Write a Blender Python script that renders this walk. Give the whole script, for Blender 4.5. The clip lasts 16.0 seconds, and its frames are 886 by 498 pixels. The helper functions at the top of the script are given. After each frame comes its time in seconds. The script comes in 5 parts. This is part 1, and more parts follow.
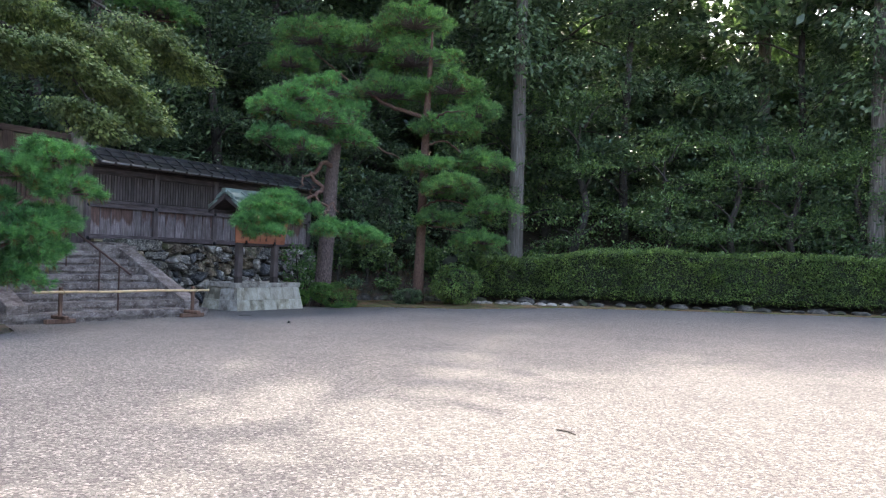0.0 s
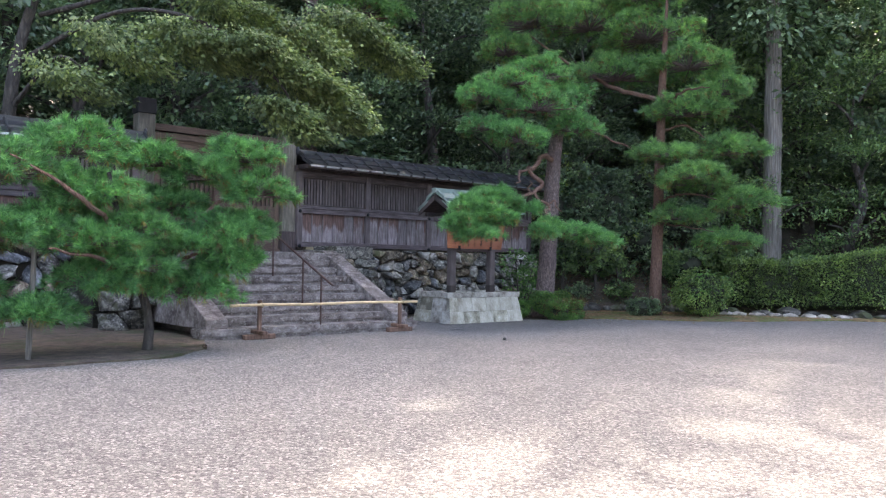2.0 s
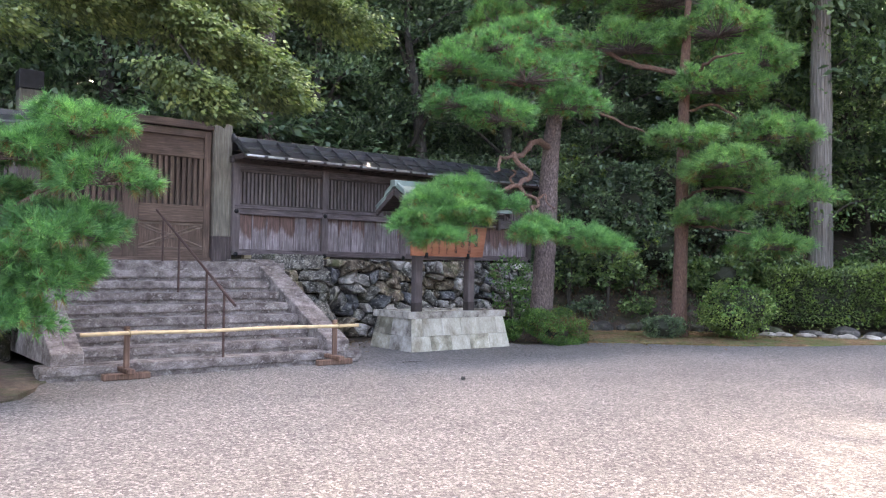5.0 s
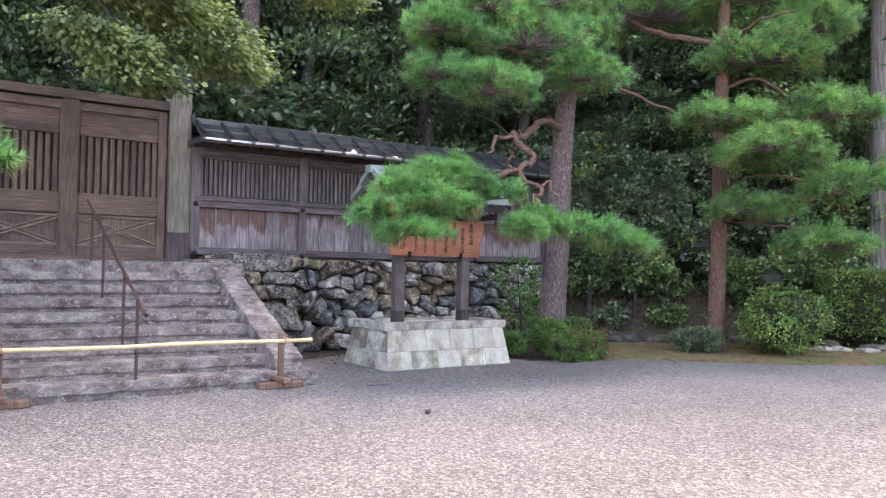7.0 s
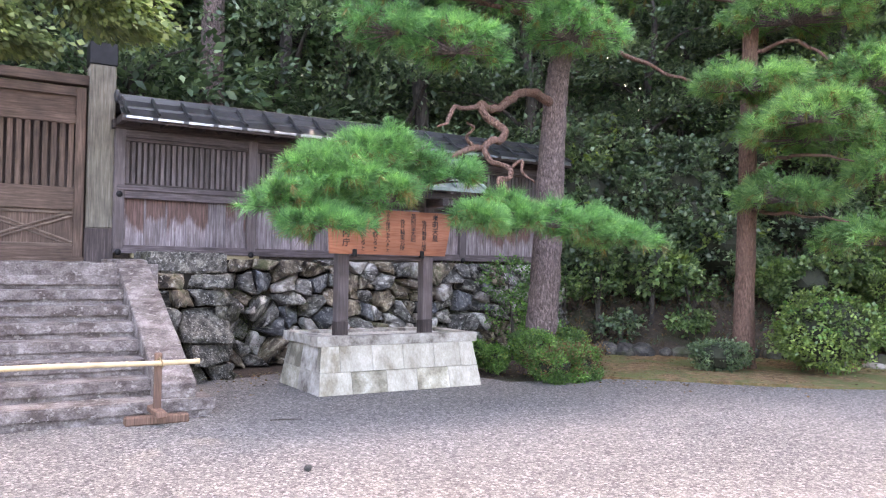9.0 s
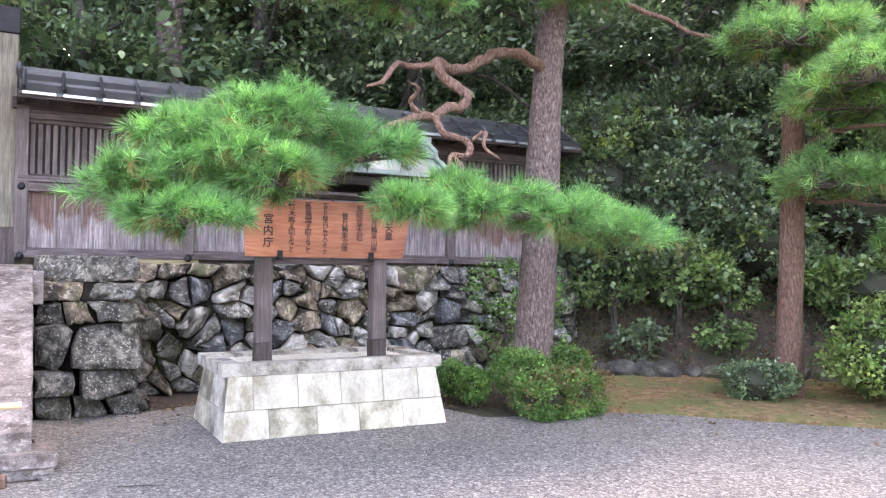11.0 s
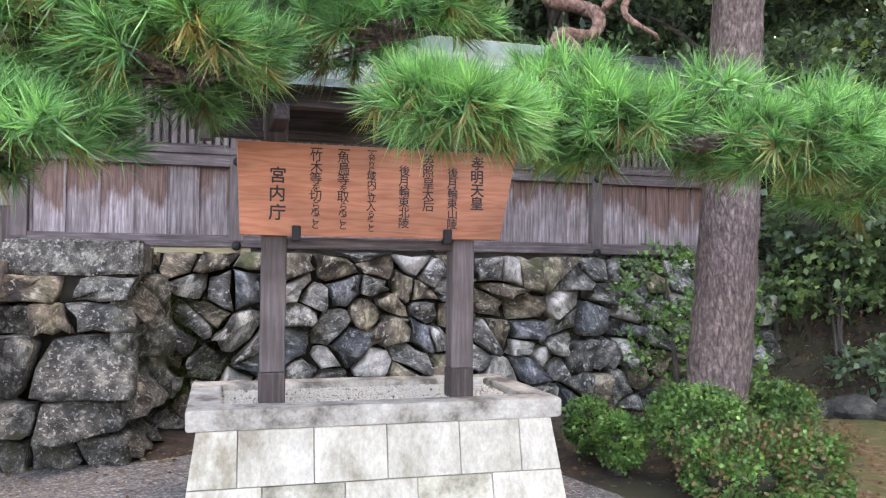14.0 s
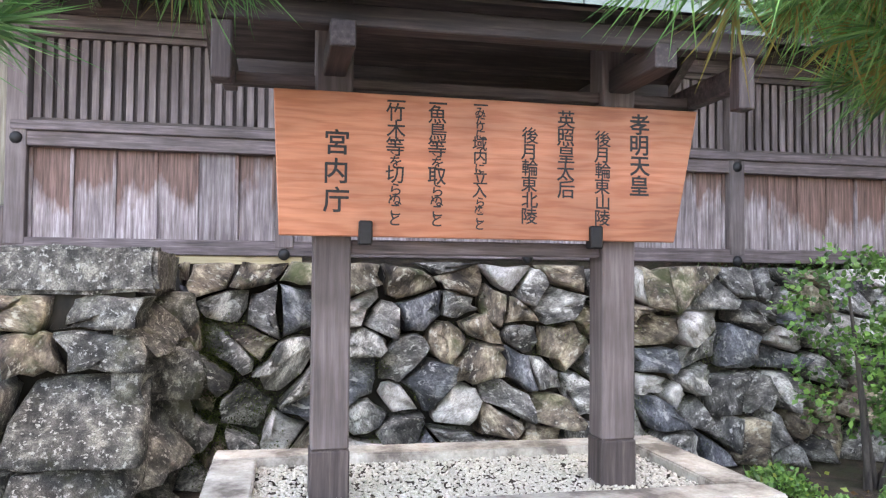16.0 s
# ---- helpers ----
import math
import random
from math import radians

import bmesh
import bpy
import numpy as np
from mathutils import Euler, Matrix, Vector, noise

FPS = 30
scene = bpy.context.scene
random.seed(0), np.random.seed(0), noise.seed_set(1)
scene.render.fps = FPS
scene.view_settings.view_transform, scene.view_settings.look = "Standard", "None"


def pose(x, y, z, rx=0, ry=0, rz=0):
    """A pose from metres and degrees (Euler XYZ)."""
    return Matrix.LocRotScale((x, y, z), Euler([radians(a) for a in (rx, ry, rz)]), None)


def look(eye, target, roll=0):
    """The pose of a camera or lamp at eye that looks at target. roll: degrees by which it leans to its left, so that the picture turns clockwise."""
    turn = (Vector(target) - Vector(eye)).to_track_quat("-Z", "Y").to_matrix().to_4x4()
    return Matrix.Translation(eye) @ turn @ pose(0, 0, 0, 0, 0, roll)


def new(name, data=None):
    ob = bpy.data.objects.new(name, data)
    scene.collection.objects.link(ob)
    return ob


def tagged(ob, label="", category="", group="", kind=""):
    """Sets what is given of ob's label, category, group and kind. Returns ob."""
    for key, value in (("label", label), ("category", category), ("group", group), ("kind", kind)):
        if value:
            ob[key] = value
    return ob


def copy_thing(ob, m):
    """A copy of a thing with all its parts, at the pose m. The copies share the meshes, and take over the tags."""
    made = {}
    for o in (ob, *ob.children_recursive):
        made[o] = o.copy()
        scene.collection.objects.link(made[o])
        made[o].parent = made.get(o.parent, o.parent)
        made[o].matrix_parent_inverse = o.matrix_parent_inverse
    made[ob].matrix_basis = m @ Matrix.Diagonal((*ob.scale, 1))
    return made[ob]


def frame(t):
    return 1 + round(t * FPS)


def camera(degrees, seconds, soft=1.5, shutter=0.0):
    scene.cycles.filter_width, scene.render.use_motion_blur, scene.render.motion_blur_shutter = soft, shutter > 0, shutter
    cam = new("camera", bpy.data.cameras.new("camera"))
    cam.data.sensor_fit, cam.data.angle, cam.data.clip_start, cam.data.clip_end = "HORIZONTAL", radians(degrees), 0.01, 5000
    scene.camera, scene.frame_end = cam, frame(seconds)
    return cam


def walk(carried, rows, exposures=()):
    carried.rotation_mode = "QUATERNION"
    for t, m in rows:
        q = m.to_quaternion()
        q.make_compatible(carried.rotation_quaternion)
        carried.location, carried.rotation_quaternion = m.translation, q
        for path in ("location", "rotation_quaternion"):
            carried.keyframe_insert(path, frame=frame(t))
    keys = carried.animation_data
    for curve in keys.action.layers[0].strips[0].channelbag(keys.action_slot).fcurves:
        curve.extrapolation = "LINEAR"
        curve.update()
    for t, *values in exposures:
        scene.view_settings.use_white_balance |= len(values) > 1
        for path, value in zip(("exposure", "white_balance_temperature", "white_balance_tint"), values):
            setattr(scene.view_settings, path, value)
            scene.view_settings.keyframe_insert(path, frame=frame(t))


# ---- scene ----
cam = camera(59.1, 16.0, soft=1.2)
PATH = [
    (0, (0.665, -0.451, 1.415), (-0.444, 1.213, 1.447), 1.8),
    (0.5, (0.269, 0.042, 1.419), (-1.027, 1.565, 1.45), 1.5),
    (1, (-0.154, 0.554, 1.417), (-1.615, 1.92, 1.449), 1.2),
    (1.5, (-0.618, 1.039, 1.422), (-2.138, 2.339, 1.455), 1.0),
    (2, (-1.028, 1.59, 1.437), (-2.564, 2.871, 1.467), 1.0),
    (2.5, (-1.449, 2.102, 1.431), (-2.995, 3.371, 1.466), 1.0),
    (3, (-1.798, 2.681, 1.439), (-3.351, 3.941, 1.473), 0.9),
    (3.5, (-2.175, 3.258, 1.463), (-3.732, 4.514, 1.499), 0.9),
    (4, (-2.436, 3.837, 1.49), (-4.0, 5.084, 1.534), 0.8),
    (6.5, (-4.203, 6.641, 1.444), (-5.835, 7.796, 1.502), 0.9),
    (7, (-4.487, 7.126, 1.481), (-6.132, 8.261, 1.54), 0.9),
    (7.5, (-4.803, 7.678, 1.493), (-6.463, 8.793, 1.549), 0.9),
    (8, (-5.031, 8.256, 1.514), (-6.708, 9.344, 1.573), 0.8),
    (8.5, (-5.337, 8.879, 1.524), (-7.03, 9.943, 1.581), 0.9),
    (9, (-5.689, 9.426, 1.529), (-7.398, 10.463, 1.586), 0.9),
    (11.5, (-7.556, 11.887, 1.606), (-9.336, 12.796, 1.658), 0.6),
    (12, (-7.991, 12.31, 1.586), (-9.787, 13.188, 1.633), 0.6),
    (12.5, (-8.414, 12.673, 1.596), (-10.222, 13.527, 1.654), 0.5),
    (13, (-8.864, 12.962, 1.576), (-10.705, 13.739, 1.635), 0.8),
    (13.5, (-9.36, 13.095, 1.543), (-11.244, 13.765, 1.605), 0.8),
    (14, (-9.906, 13.247, 1.54), (-11.829, 13.794, 1.589), 0.7),
    (14.5, (-10.437, 13.282, 1.537), (-12.382, 13.744, 1.591), 0.7),
    (15, (-10.949, 13.36, 1.522), (-12.901, 13.794, 1.582), 0.5),
    (15.5, (-11.402, 13.377, 1.533), (-13.356, 13.794, 1.604), 0.6),
    (16, (-11.76, 13.365, 1.573), (-13.716, 13.774, 1.644), 0.5),
]
EXPOSURES = [(0, 3.0, 6850, 10), (2, 3.48, 7150, 13), (4, 3.75, 7550, 16), (7, 4.15, 7850, 20), (8.5, 4.2, 7950, 23), (9, 4.5, 8000, 21), (11.5, 4.88, 8400, 21), (13, 4.7, 8600, 18), (14.5, 4.7, 8600, 18), (15, 4.82, 8600, 20), (15.5, 4.8, 8600, 20), (16, 5.1, 8700, 16)]
walk(cam, [(t, look(eye, target, roll)) for t, eye, target, roll in PATH], EXPOSURES)

# ---- light: a hazy bright sky and a sun that stands ahead of the walker, over the wood ----
SUN_AZ, SUN_EL = radians(-48), radians(48)  # azimuth from +y towards -x
world = bpy.data.worlds.new("world")
scene.world = world
world.use_nodes = True
wn = world.node_tree
sky = wn.nodes.new("ShaderNodeTexSky")
sky.sky_type = "NISHITA"
sky.sun_disc = False
sky.sun_elevation = SUN_EL
sky.sun_rotation = SUN_AZ
sky.air_density, sky.dust_density, sky.ozone_density = 0.7, 5.0, 0.3
wn.links.new(sky.outputs[0], wn.nodes["Background"].inputs[0])
wn.nodes["Background"].inputs[1].default_value = 0.15
sun_data = bpy.data.lights.new("sun", "SUN")
sun_data.energy, sun_data.angle, sun_data.color = 1.0, radians(0.6), (1.0, 0.94, 0.84)
sun = new("sun", sun_data)
to_sun = Vector((math.sin(SUN_AZ) * math.cos(SUN_EL), math.cos(SUN_AZ) * math.cos(SUN_EL), math.sin(SUN_EL)))
sun.matrix_world = look(to_sun * 60, (0, 0, 0))


# ---- materials ----
def nodes_of(name):
    m = bpy.data.materials.new(name)
    m.use_nodes = True
    nt = m.node_tree
    return m, nt, nt.nodes["Principled BSDF"]


def link(nt, a, b):
    nt.links.new(a, b)


def noise_node(nt, coord, scale, detail=4.0, rough=0.6):
    n = nt.nodes.new("ShaderNodeTexNoise")
    n.inputs["Scale"].default_value, n.inputs["Detail"].default_value, n.inputs["Roughness"].default_value = scale, detail, rough
    link(nt, coord, n.inputs["Vector"])
    return n.outputs["Fac"]


def ramp_node(nt, fac, stops):
    r = nt.nodes.new("ShaderNodeValToRGB")
    while len(r.color_ramp.elements) < len(stops):
        r.color_ramp.elements.new(0.5)
    for e, (p, c) in zip(r.color_ramp.elements, stops):
        e.position, e.color = p, (*c, 1)
    link(nt, fac, r.inputs[0])
    return r.outputs[0]


def mix_node(nt, fac, a, b, mode="MIX"):
    m = nt.nodes.new("ShaderNodeMix")
    m.data_type, m.blend_type = "RGBA", mode
    for sock, v in ((m.inputs[0], fac), (m.inputs[6], a), (m.inputs[7], b)):
        if isinstance(v, (int, float)):
            sock.default_value = v
        elif isinstance(v, tuple):
            sock.default_value = (*v, 1)
        else:
            link(nt, v, sock)
    return m.outputs[2]


def math_node(nt, op, a, b):
    m = nt.nodes.new("ShaderNodeMath")
    m.operation = op
    for sock, v in zip(m.inputs, (a, b)):
        if isinstance(v, (int, float)):
            sock.default_value = v
        else:
            link(nt, v, sock)
    return m.outputs[0]


def place(nt, stretch=(1, 1, 1), shift=False):
    """World position, stretched along the grain; with shift, moved for each object so that pieces differ."""
    g = nt.nodes.new("ShaderNodeNewGeometry")
    out = g.outputs["Position"]
    if shift:
        info = nt.nodes.new("ShaderNodeObjectInfo")
        add = nt.nodes.new("ShaderNodeVectorMath")
        add.operation = "MULTIPLY_ADD"
        link(nt, info.outputs["Random"], add.inputs[0])
        add.inputs[1].default_value = (37, 53, 71)
        link(nt, out, add.inputs[2])
        out = add.outputs[0]
    m = nt.nodes.new("ShaderNodeMapping")
    m.inputs["Scale"].default_value = stretch
    link(nt, out, m.inputs["Vector"])
    return m.outputs[0]


def bump_node(nt, bsdf, height, strength, distance=0.01):
    b = nt.nodes.new("ShaderNodeBump")
    b.inputs["Strength"].default_value, b.inputs["Distance"].default_value = strength, distance
    link(nt, height, b.inputs["Height"])
    link(nt, b.outputs[0], bsdf.inputs["Normal"])


def vary(nt, col, low=0.75, high=1.2):
    info = nt.nodes.new("ShaderNodeObjectInfo")
    r = ramp_node(nt, info.outputs["Random"], [(0, (low,) * 3), (1, (high,) * 3)])
    return mix_node(nt, 1.0, col, r, "MULTIPLY")


def wood(name, dark, mid, light, axis, rough=0.75, scale=7, stain=None):
    """Weathered timber whose grain runs along the axis."""
    m, nt, b = nodes_of(name)
    stretch = {"x": (0.06, 1, 1), "y": (1, 0.06, 1), "z": (1, 1, 0.06)}[axis]
    p = place(nt, stretch, True)
    g = noise_node(nt, p, scale * 6, 5, 0.65)
    big = noise_node(nt, place(nt, (1, 1, 1), True), 2.2, 3)
    col = ramp_node(nt, g, [(0.3, dark), (0.52, mid), (0.72, light)])
    tone = ramp_node(nt, big, [(0.3, (0.62, 0.6, 0.58)), (0.7, (1.2, 1.2, 1.2))])
    col = mix_node(nt, 1.0, col, tone, "MULTIPLY")
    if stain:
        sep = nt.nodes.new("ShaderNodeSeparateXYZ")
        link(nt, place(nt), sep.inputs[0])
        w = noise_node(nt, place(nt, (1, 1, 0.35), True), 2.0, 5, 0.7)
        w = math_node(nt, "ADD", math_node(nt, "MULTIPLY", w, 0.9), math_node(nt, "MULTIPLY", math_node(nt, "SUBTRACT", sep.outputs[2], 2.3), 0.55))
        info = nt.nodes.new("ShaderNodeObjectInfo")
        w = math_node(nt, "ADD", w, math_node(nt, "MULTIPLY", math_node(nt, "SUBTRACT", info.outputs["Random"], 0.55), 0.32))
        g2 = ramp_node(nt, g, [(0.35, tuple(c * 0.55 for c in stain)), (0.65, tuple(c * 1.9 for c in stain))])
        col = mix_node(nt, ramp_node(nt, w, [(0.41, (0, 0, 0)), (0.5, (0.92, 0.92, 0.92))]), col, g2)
    link(nt, vary(nt, col), b.inputs["Base Color"])
    b.inputs["Roughness"].default_value = rough
    bump_node(nt, b, g, 0.5, 0.004)
    return m


def stone(name, dark, mid, light, scale=3.0, rough=0.85, lichen=None, moss=None, low=0.6, high=1.35, streak=(1, 1, 1), bump=0.6, speckle=0.5, veins=False):
    m, nt, b = nodes_of(name)
    p = place(nt, streak, True)
    if veins:
        info = nt.nodes.new("ShaderNodeObjectInfo")
        turn = nt.nodes.new("ShaderNodeVectorRotate")
        turn.rotation_type = "X_AXIS"
        link(nt, place(nt, (1, 1, 1), True), turn.inputs["Vector"])
        link(nt, math_node(nt, "MULTIPLY", info.outputs["Random"], 31.0), turn.inputs["Angle"])
        mp = nt.nodes.new("ShaderNodeMapping")
        mp.inputs["Scale"].default_value = (1, 0.75, 1.6)
        link(nt, turn.outputs[0], mp.inputs["Vector"])
        p = mp.outputs[0]
    a = noise_node(nt, p, scale, 6, 0.68)
    col = ramp_node(nt, a, [(0.38, dark), (0.5, mid), (0.57, tuple(0.6 * q + 0.4 * w for q, w in zip(mid, light))), (0.62, light)])
    col = vary(nt, col, low, high)
    fine = noise_node(nt, p, scale * 14, 4, 0.7)
    col = mix_node(nt, speckle, col, ramp_node(nt, fine, [(0.36, (0.3,) * 3), (0.6, (1.4,) * 3)]), "MULTIPLY")
    if lichen:
        l = noise_node(nt, p, scale * 3.3, 5, 0.7)
        col = mix_node(nt, ramp_node(nt, l, [(0.56, (0, 0, 0)), (0.63, (0.8, 0.8, 0.8))]), col, lichen)
    if moss:
        l = noise_node(nt, place(nt), 1.7, 5, 0.7)
        col = mix_node(nt, ramp_node(nt, l, [(0.55, (0, 0, 0)), (0.66, (0.9, 0.9, 0.9))]), col, moss)
    link(nt, col, b.inputs["Base Color"])
    b.inputs["Roughness"].default_value = rough
    bump_node(nt, b, math_node(nt, "ADD", a, math_node(nt, "MULTIPLY", fine, 0.35)), bump, 0.03)
    return m


def leaf(name, a, b_, c, gloss=0.45, through_=0.35, patch=3.0):
    m, nt, b = nodes_of(name)
    g = nt.nodes.new("ShaderNodeNewGeometry")
    col = ramp_node(nt, g.outputs["Random Per Island"], [(0.0, a), (0.55, b_), (1.0, c)])
    big = noise_node(nt, place(nt), 0.7, 3)
    col = mix_node(nt, 1.0, col, ramp_node(nt, big, [(0.3, (0.75, 0.8, 0.8)), (0.7, (1.25, 1.2, 1.1))]), "MULTIPLY")
    tuft = noise_node(nt, place(nt), patch, 2)
    col = mix_node(nt, 1.0, col, ramp_node(nt, tuft, [(0.36, (0.6, 0.62, 0.6)), (0.64, (1.4, 1.35, 1.2))]), "MULTIPLY")
    link(nt, col, b.inputs["Base Color"])
    b.inputs["Roughness"].default_value = gloss
    t = nt.nodes.new("ShaderNodeBsdfTranslucent")
    link(nt, mix_node(nt, 1.0, col, (1.3, 1.55, 0.85), "MULTIPLY"), t.inputs["Color"])
    mx = nt.nodes.new("ShaderNodeMixShader")
    mx.inputs[0].default_value = through_
    link(nt, b.outputs[0], mx.inputs[1])
    link(nt, t.outputs[0], mx.inputs[2])
    link(nt, mx.outputs[0], nt.nodes["Material Output"].inputs["Surface"])
    return m


def bark(name, dark, mid, light, scale, flat=0.3):
    m, nt, b = nodes_of(name)
    p = place(nt, (1, 1, flat), True)
    v = nt.nodes.new("ShaderNodeTexVoronoi")
    v.feature = "DISTANCE_TO_EDGE"
    v.inputs["Scale"].default_value = scale
    link(nt, p, v.inputs["Vector"])
    plates = ramp_node(nt, v.outputs["Distance"], [(0.0, (0.45,) * 3), (0.22, (1,) * 3)])
    n = noise_node(nt, p, scale * 1.5, 6, 0.7)
    col = ramp_node(nt, n, [(0.3, dark), (0.5, mid), (0.7, light)])
    link(nt, mix_node(nt, 0.6, col, plates, "MULTIPLY"), b.inputs["Base Color"])
    b.inputs["Roughness"].default_value = 0.9
    bump_node(nt, b, math_node(nt, "ADD", plates, n), 0.8, 0.03)
    return m


def gravel_material():
    m, nt, b = nodes_of("gravel")
    p = place(nt)
    v = nt.nodes.new("ShaderNodeTexVoronoi")
    v.inputs["Scale"].default_value = 42
    link(nt, p, v.inputs["Vector"])
    v2 = nt.nodes.new("ShaderNodeTexVoronoi")
    v2.feature = "DISTANCE_TO_EDGE"
    v2.inputs["Scale"].default_value = 42
    link(nt, p, v2.inputs["Vector"])
    sep = nt.nodes.new("ShaderNodeSeparateColor")
    link(nt, v.outputs["Color"], sep.inputs[0])
    col = ramp_node(nt, sep.outputs[0], [(0.0, (0.075, 0.07, 0.067)), (0.3, (0.145, 0.137, 0.131)), (0.75, (0.205, 0.195, 0.183)), (1.0, (0.32, 0.305, 0.28))])
    gap = ramp_node(nt, v2.outputs["Distance"], [(0.0, (0.42,) * 3), (0.16, (1,) * 3)])
    col = mix_node(nt, 1.0, col, gap, "MULTIPLY")
    big = noise_node(nt, p, 0.55, 5, 0.6)
    col = mix_node(nt, 1.0, col, ramp_node(nt, big, [(0.3, (0.85, 0.84, 0.84)), (0.7, (1.12, 1.1, 1.08))]), "MULTIPLY")
    link(nt, col, b.inputs["Base Color"])
    b.inputs["Roughness"].default_value = 0.95
    bump_node(nt, b, math_node(nt, "ADD", gap, math_node(nt, "MULTIPLY", noise_node(nt, p, 60, 3), 0.8)), 0.4, 0.012)
    return m


def soil_material(name, dark, mid, light, green=None, scale=6, amount=0.52):
    m, nt, b = nodes_of(name)
    p = place(nt)
    n = noise_node(nt, p, scale, 7, 0.75)
    col = ramp_node(nt, n, [(0.32, dark), (0.5, mid), (0.68, light)])
    f = noise_node(nt, p, 70, 3, 0.7)
    col = mix_node(nt, 0.7, col, ramp_node(nt, f, [(0.35, (0.4,) * 3), (0.65, (1.35,) * 3)]), "MULTIPLY")
    if green:
        l = noise_node(nt, p, 1.1, 6, 0.7)
        col = mix_node(nt, ramp_node(nt, l, [(amount - 0.06, (0, 0, 0)), (amount + 0.06, (0.9, 0.9, 0.9))]), col, green)
    link(nt, col, b.inputs["Base Color"])
    b.inputs["Roughness"].default_value = 0.95
    bump_node(nt, b, math_node(nt, "ADD", n, f), 0.9, 0.03)
    return m


def plain(name, col, rough=0.5, metal=0.0, spread=0.25, scale=9):
    m, nt, b = nodes_of(name)
    n = noise_node(nt, place(nt), scale, 5, 0.65)
    lo, hi = tuple(c * (1 - spread) for c in col), tuple(min(1, c * (1 + spread)) for c in col)
    link(nt, ramp_node(nt, n, [(0.3, lo), (0.7, hi)]), b.inputs["Base Color"])
    b.inputs["Roughness"].default_value, b.inputs["Metallic"].default_value = rough, metal
    bump_node(nt, b, n, 0.2, 0.005)
    return m


GRAVEL = gravel_material()
SOIL = soil_material("soil", (0.03, 0.022, 0.016), (0.075, 0.055, 0.042), (0.14, 0.105, 0.08))
FLOOR = soil_material("forest_floor", (0.022, 0.016, 0.012), (0.058, 0.04, 0.028), (0.12, 0.085, 0.058), (0.045, 0.05, 0.02), amount=0.56)
MOSS = soil_material("moss", (0.085, 0.045, 0.02), (0.25, 0.145, 0.066), (0.44, 0.30, 0.17), (0.12, 0.145, 0.04), 7.0, 0.51)
DIRT = soil_material("dirt", (0.06, 0.045, 0.035), (0.12, 0.088, 0.066), (0.2, 0.15, 0.11), (0.06, 0.07, 0.03), 4.0, 0.56)
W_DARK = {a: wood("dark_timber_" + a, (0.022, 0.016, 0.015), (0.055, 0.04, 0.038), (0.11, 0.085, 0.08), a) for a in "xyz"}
W_POST = wood("weathered_post", (0.075, 0.058, 0.057), (0.12, 0.096, 0.095), (0.175, 0.145, 0.144), "z")
W_RAIL = wood("weathered_rail", (0.04, 0.03, 0.031), (0.10, 0.078, 0.08), (0.19, 0.155, 0.16), "y")
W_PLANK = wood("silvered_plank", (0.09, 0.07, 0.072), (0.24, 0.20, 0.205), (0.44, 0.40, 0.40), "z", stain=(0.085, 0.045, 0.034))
W_GATE = {a: wood("brown_gate_" + a, (0.045, 0.027, 0.018), (0.105, 0.066, 0.048), (0.17, 0.115, 0.085), a) for a in "yz"}
W_TRIM = wood("pale_gate_trim", (0.08, 0.055, 0.04), (0.17, 0.12, 0.09), (0.27, 0.20, 0.155), "y")
W_GPOST = wood("pale_gate_post", (0.07, 0.062, 0.048), (0.15, 0.135, 0.105), (0.24, 0.22, 0.18), "z")
W_PALE = wood("pale_new_board", (0.30, 0.24, 0.13), (0.42, 0.35, 0.21), (0.52, 0.45, 0.30), "y")
STONES = stone("grey_rubble_stone", (0.03, 0.029, 0.027), (0.135, 0.128, 0.115), (0.46, 0.44, 0.395), 4.5, lichen=(0.50, 0.48, 0.43), low=0.55, high=1.45, streak=(1, 0.6, 1.4), bump=1.0, speckle=0.7, veins=True)
STONES_BLUE = stone("blue_grey_rubble_stone", (0.028, 0.03, 0.034), (0.088, 0.092, 0.10), (0.25, 0.252, 0.258), 4.0, lichen=(0.36, 0.355, 0.33), low=0.7, high=1.3, bump=1.0, speckle=0.7, veins=True)
STONES_WHITE = stone("white_rubble_stone", (0.18, 0.16, 0.135), (0.44, 0.41, 0.37), (0.66, 0.63, 0.58), 4.0, low=0.8, high=1.15, streak=(1, 0.5, 1.5), bump=1.0, veins=True)
STONES_WARM = stone("brown_rubble_stone", (0.03, 0.023, 0.018), (0.145, 0.112, 0.08), (0.45, 0.38, 0.27), 4.0, lichen=(0.45, 0.42, 0.34), moss=(0.05, 0.06, 0.018), low=0.7, high=1.3, bump=1.0, veins=True)
GAP = plain("dark_joint_earth", (0.018, 0.015, 0.010), 0.95, 0, 0.6, 8)
RUBBLE = [STONES, STONES, STONES, STONES, STONES_BLUE, STONES_WHITE, STONES_WARM, STONES_WARM]
STONES_BIG = stone("lichen_boulder", (0.026, 0.025, 0.022), (0.085, 0.08, 0.07), (0.26, 0.245, 0.205), 9.0, lichen=(0.46, 0.45, 0.40), moss=(0.05, 0.05, 0.02), speckle=0.9, bump=1.0)
STONES_DIM = stone("mossy_dark_rock", (0.02, 0.02, 0.018), (0.06, 0.056, 0.05), (0.13, 0.12, 0.10), 5.0, moss=(0.045, 0.055, 0.02))
STEP = stone("worn_granite_step", (0.075, 0.057, 0.05), (0.165, 0.138, 0.126), (0.28, 0.245, 0.228), 5.0, lichen=(0.34, 0.31, 0.28), low=0.9, high=1.1, streak=(1, 0.7, 1))
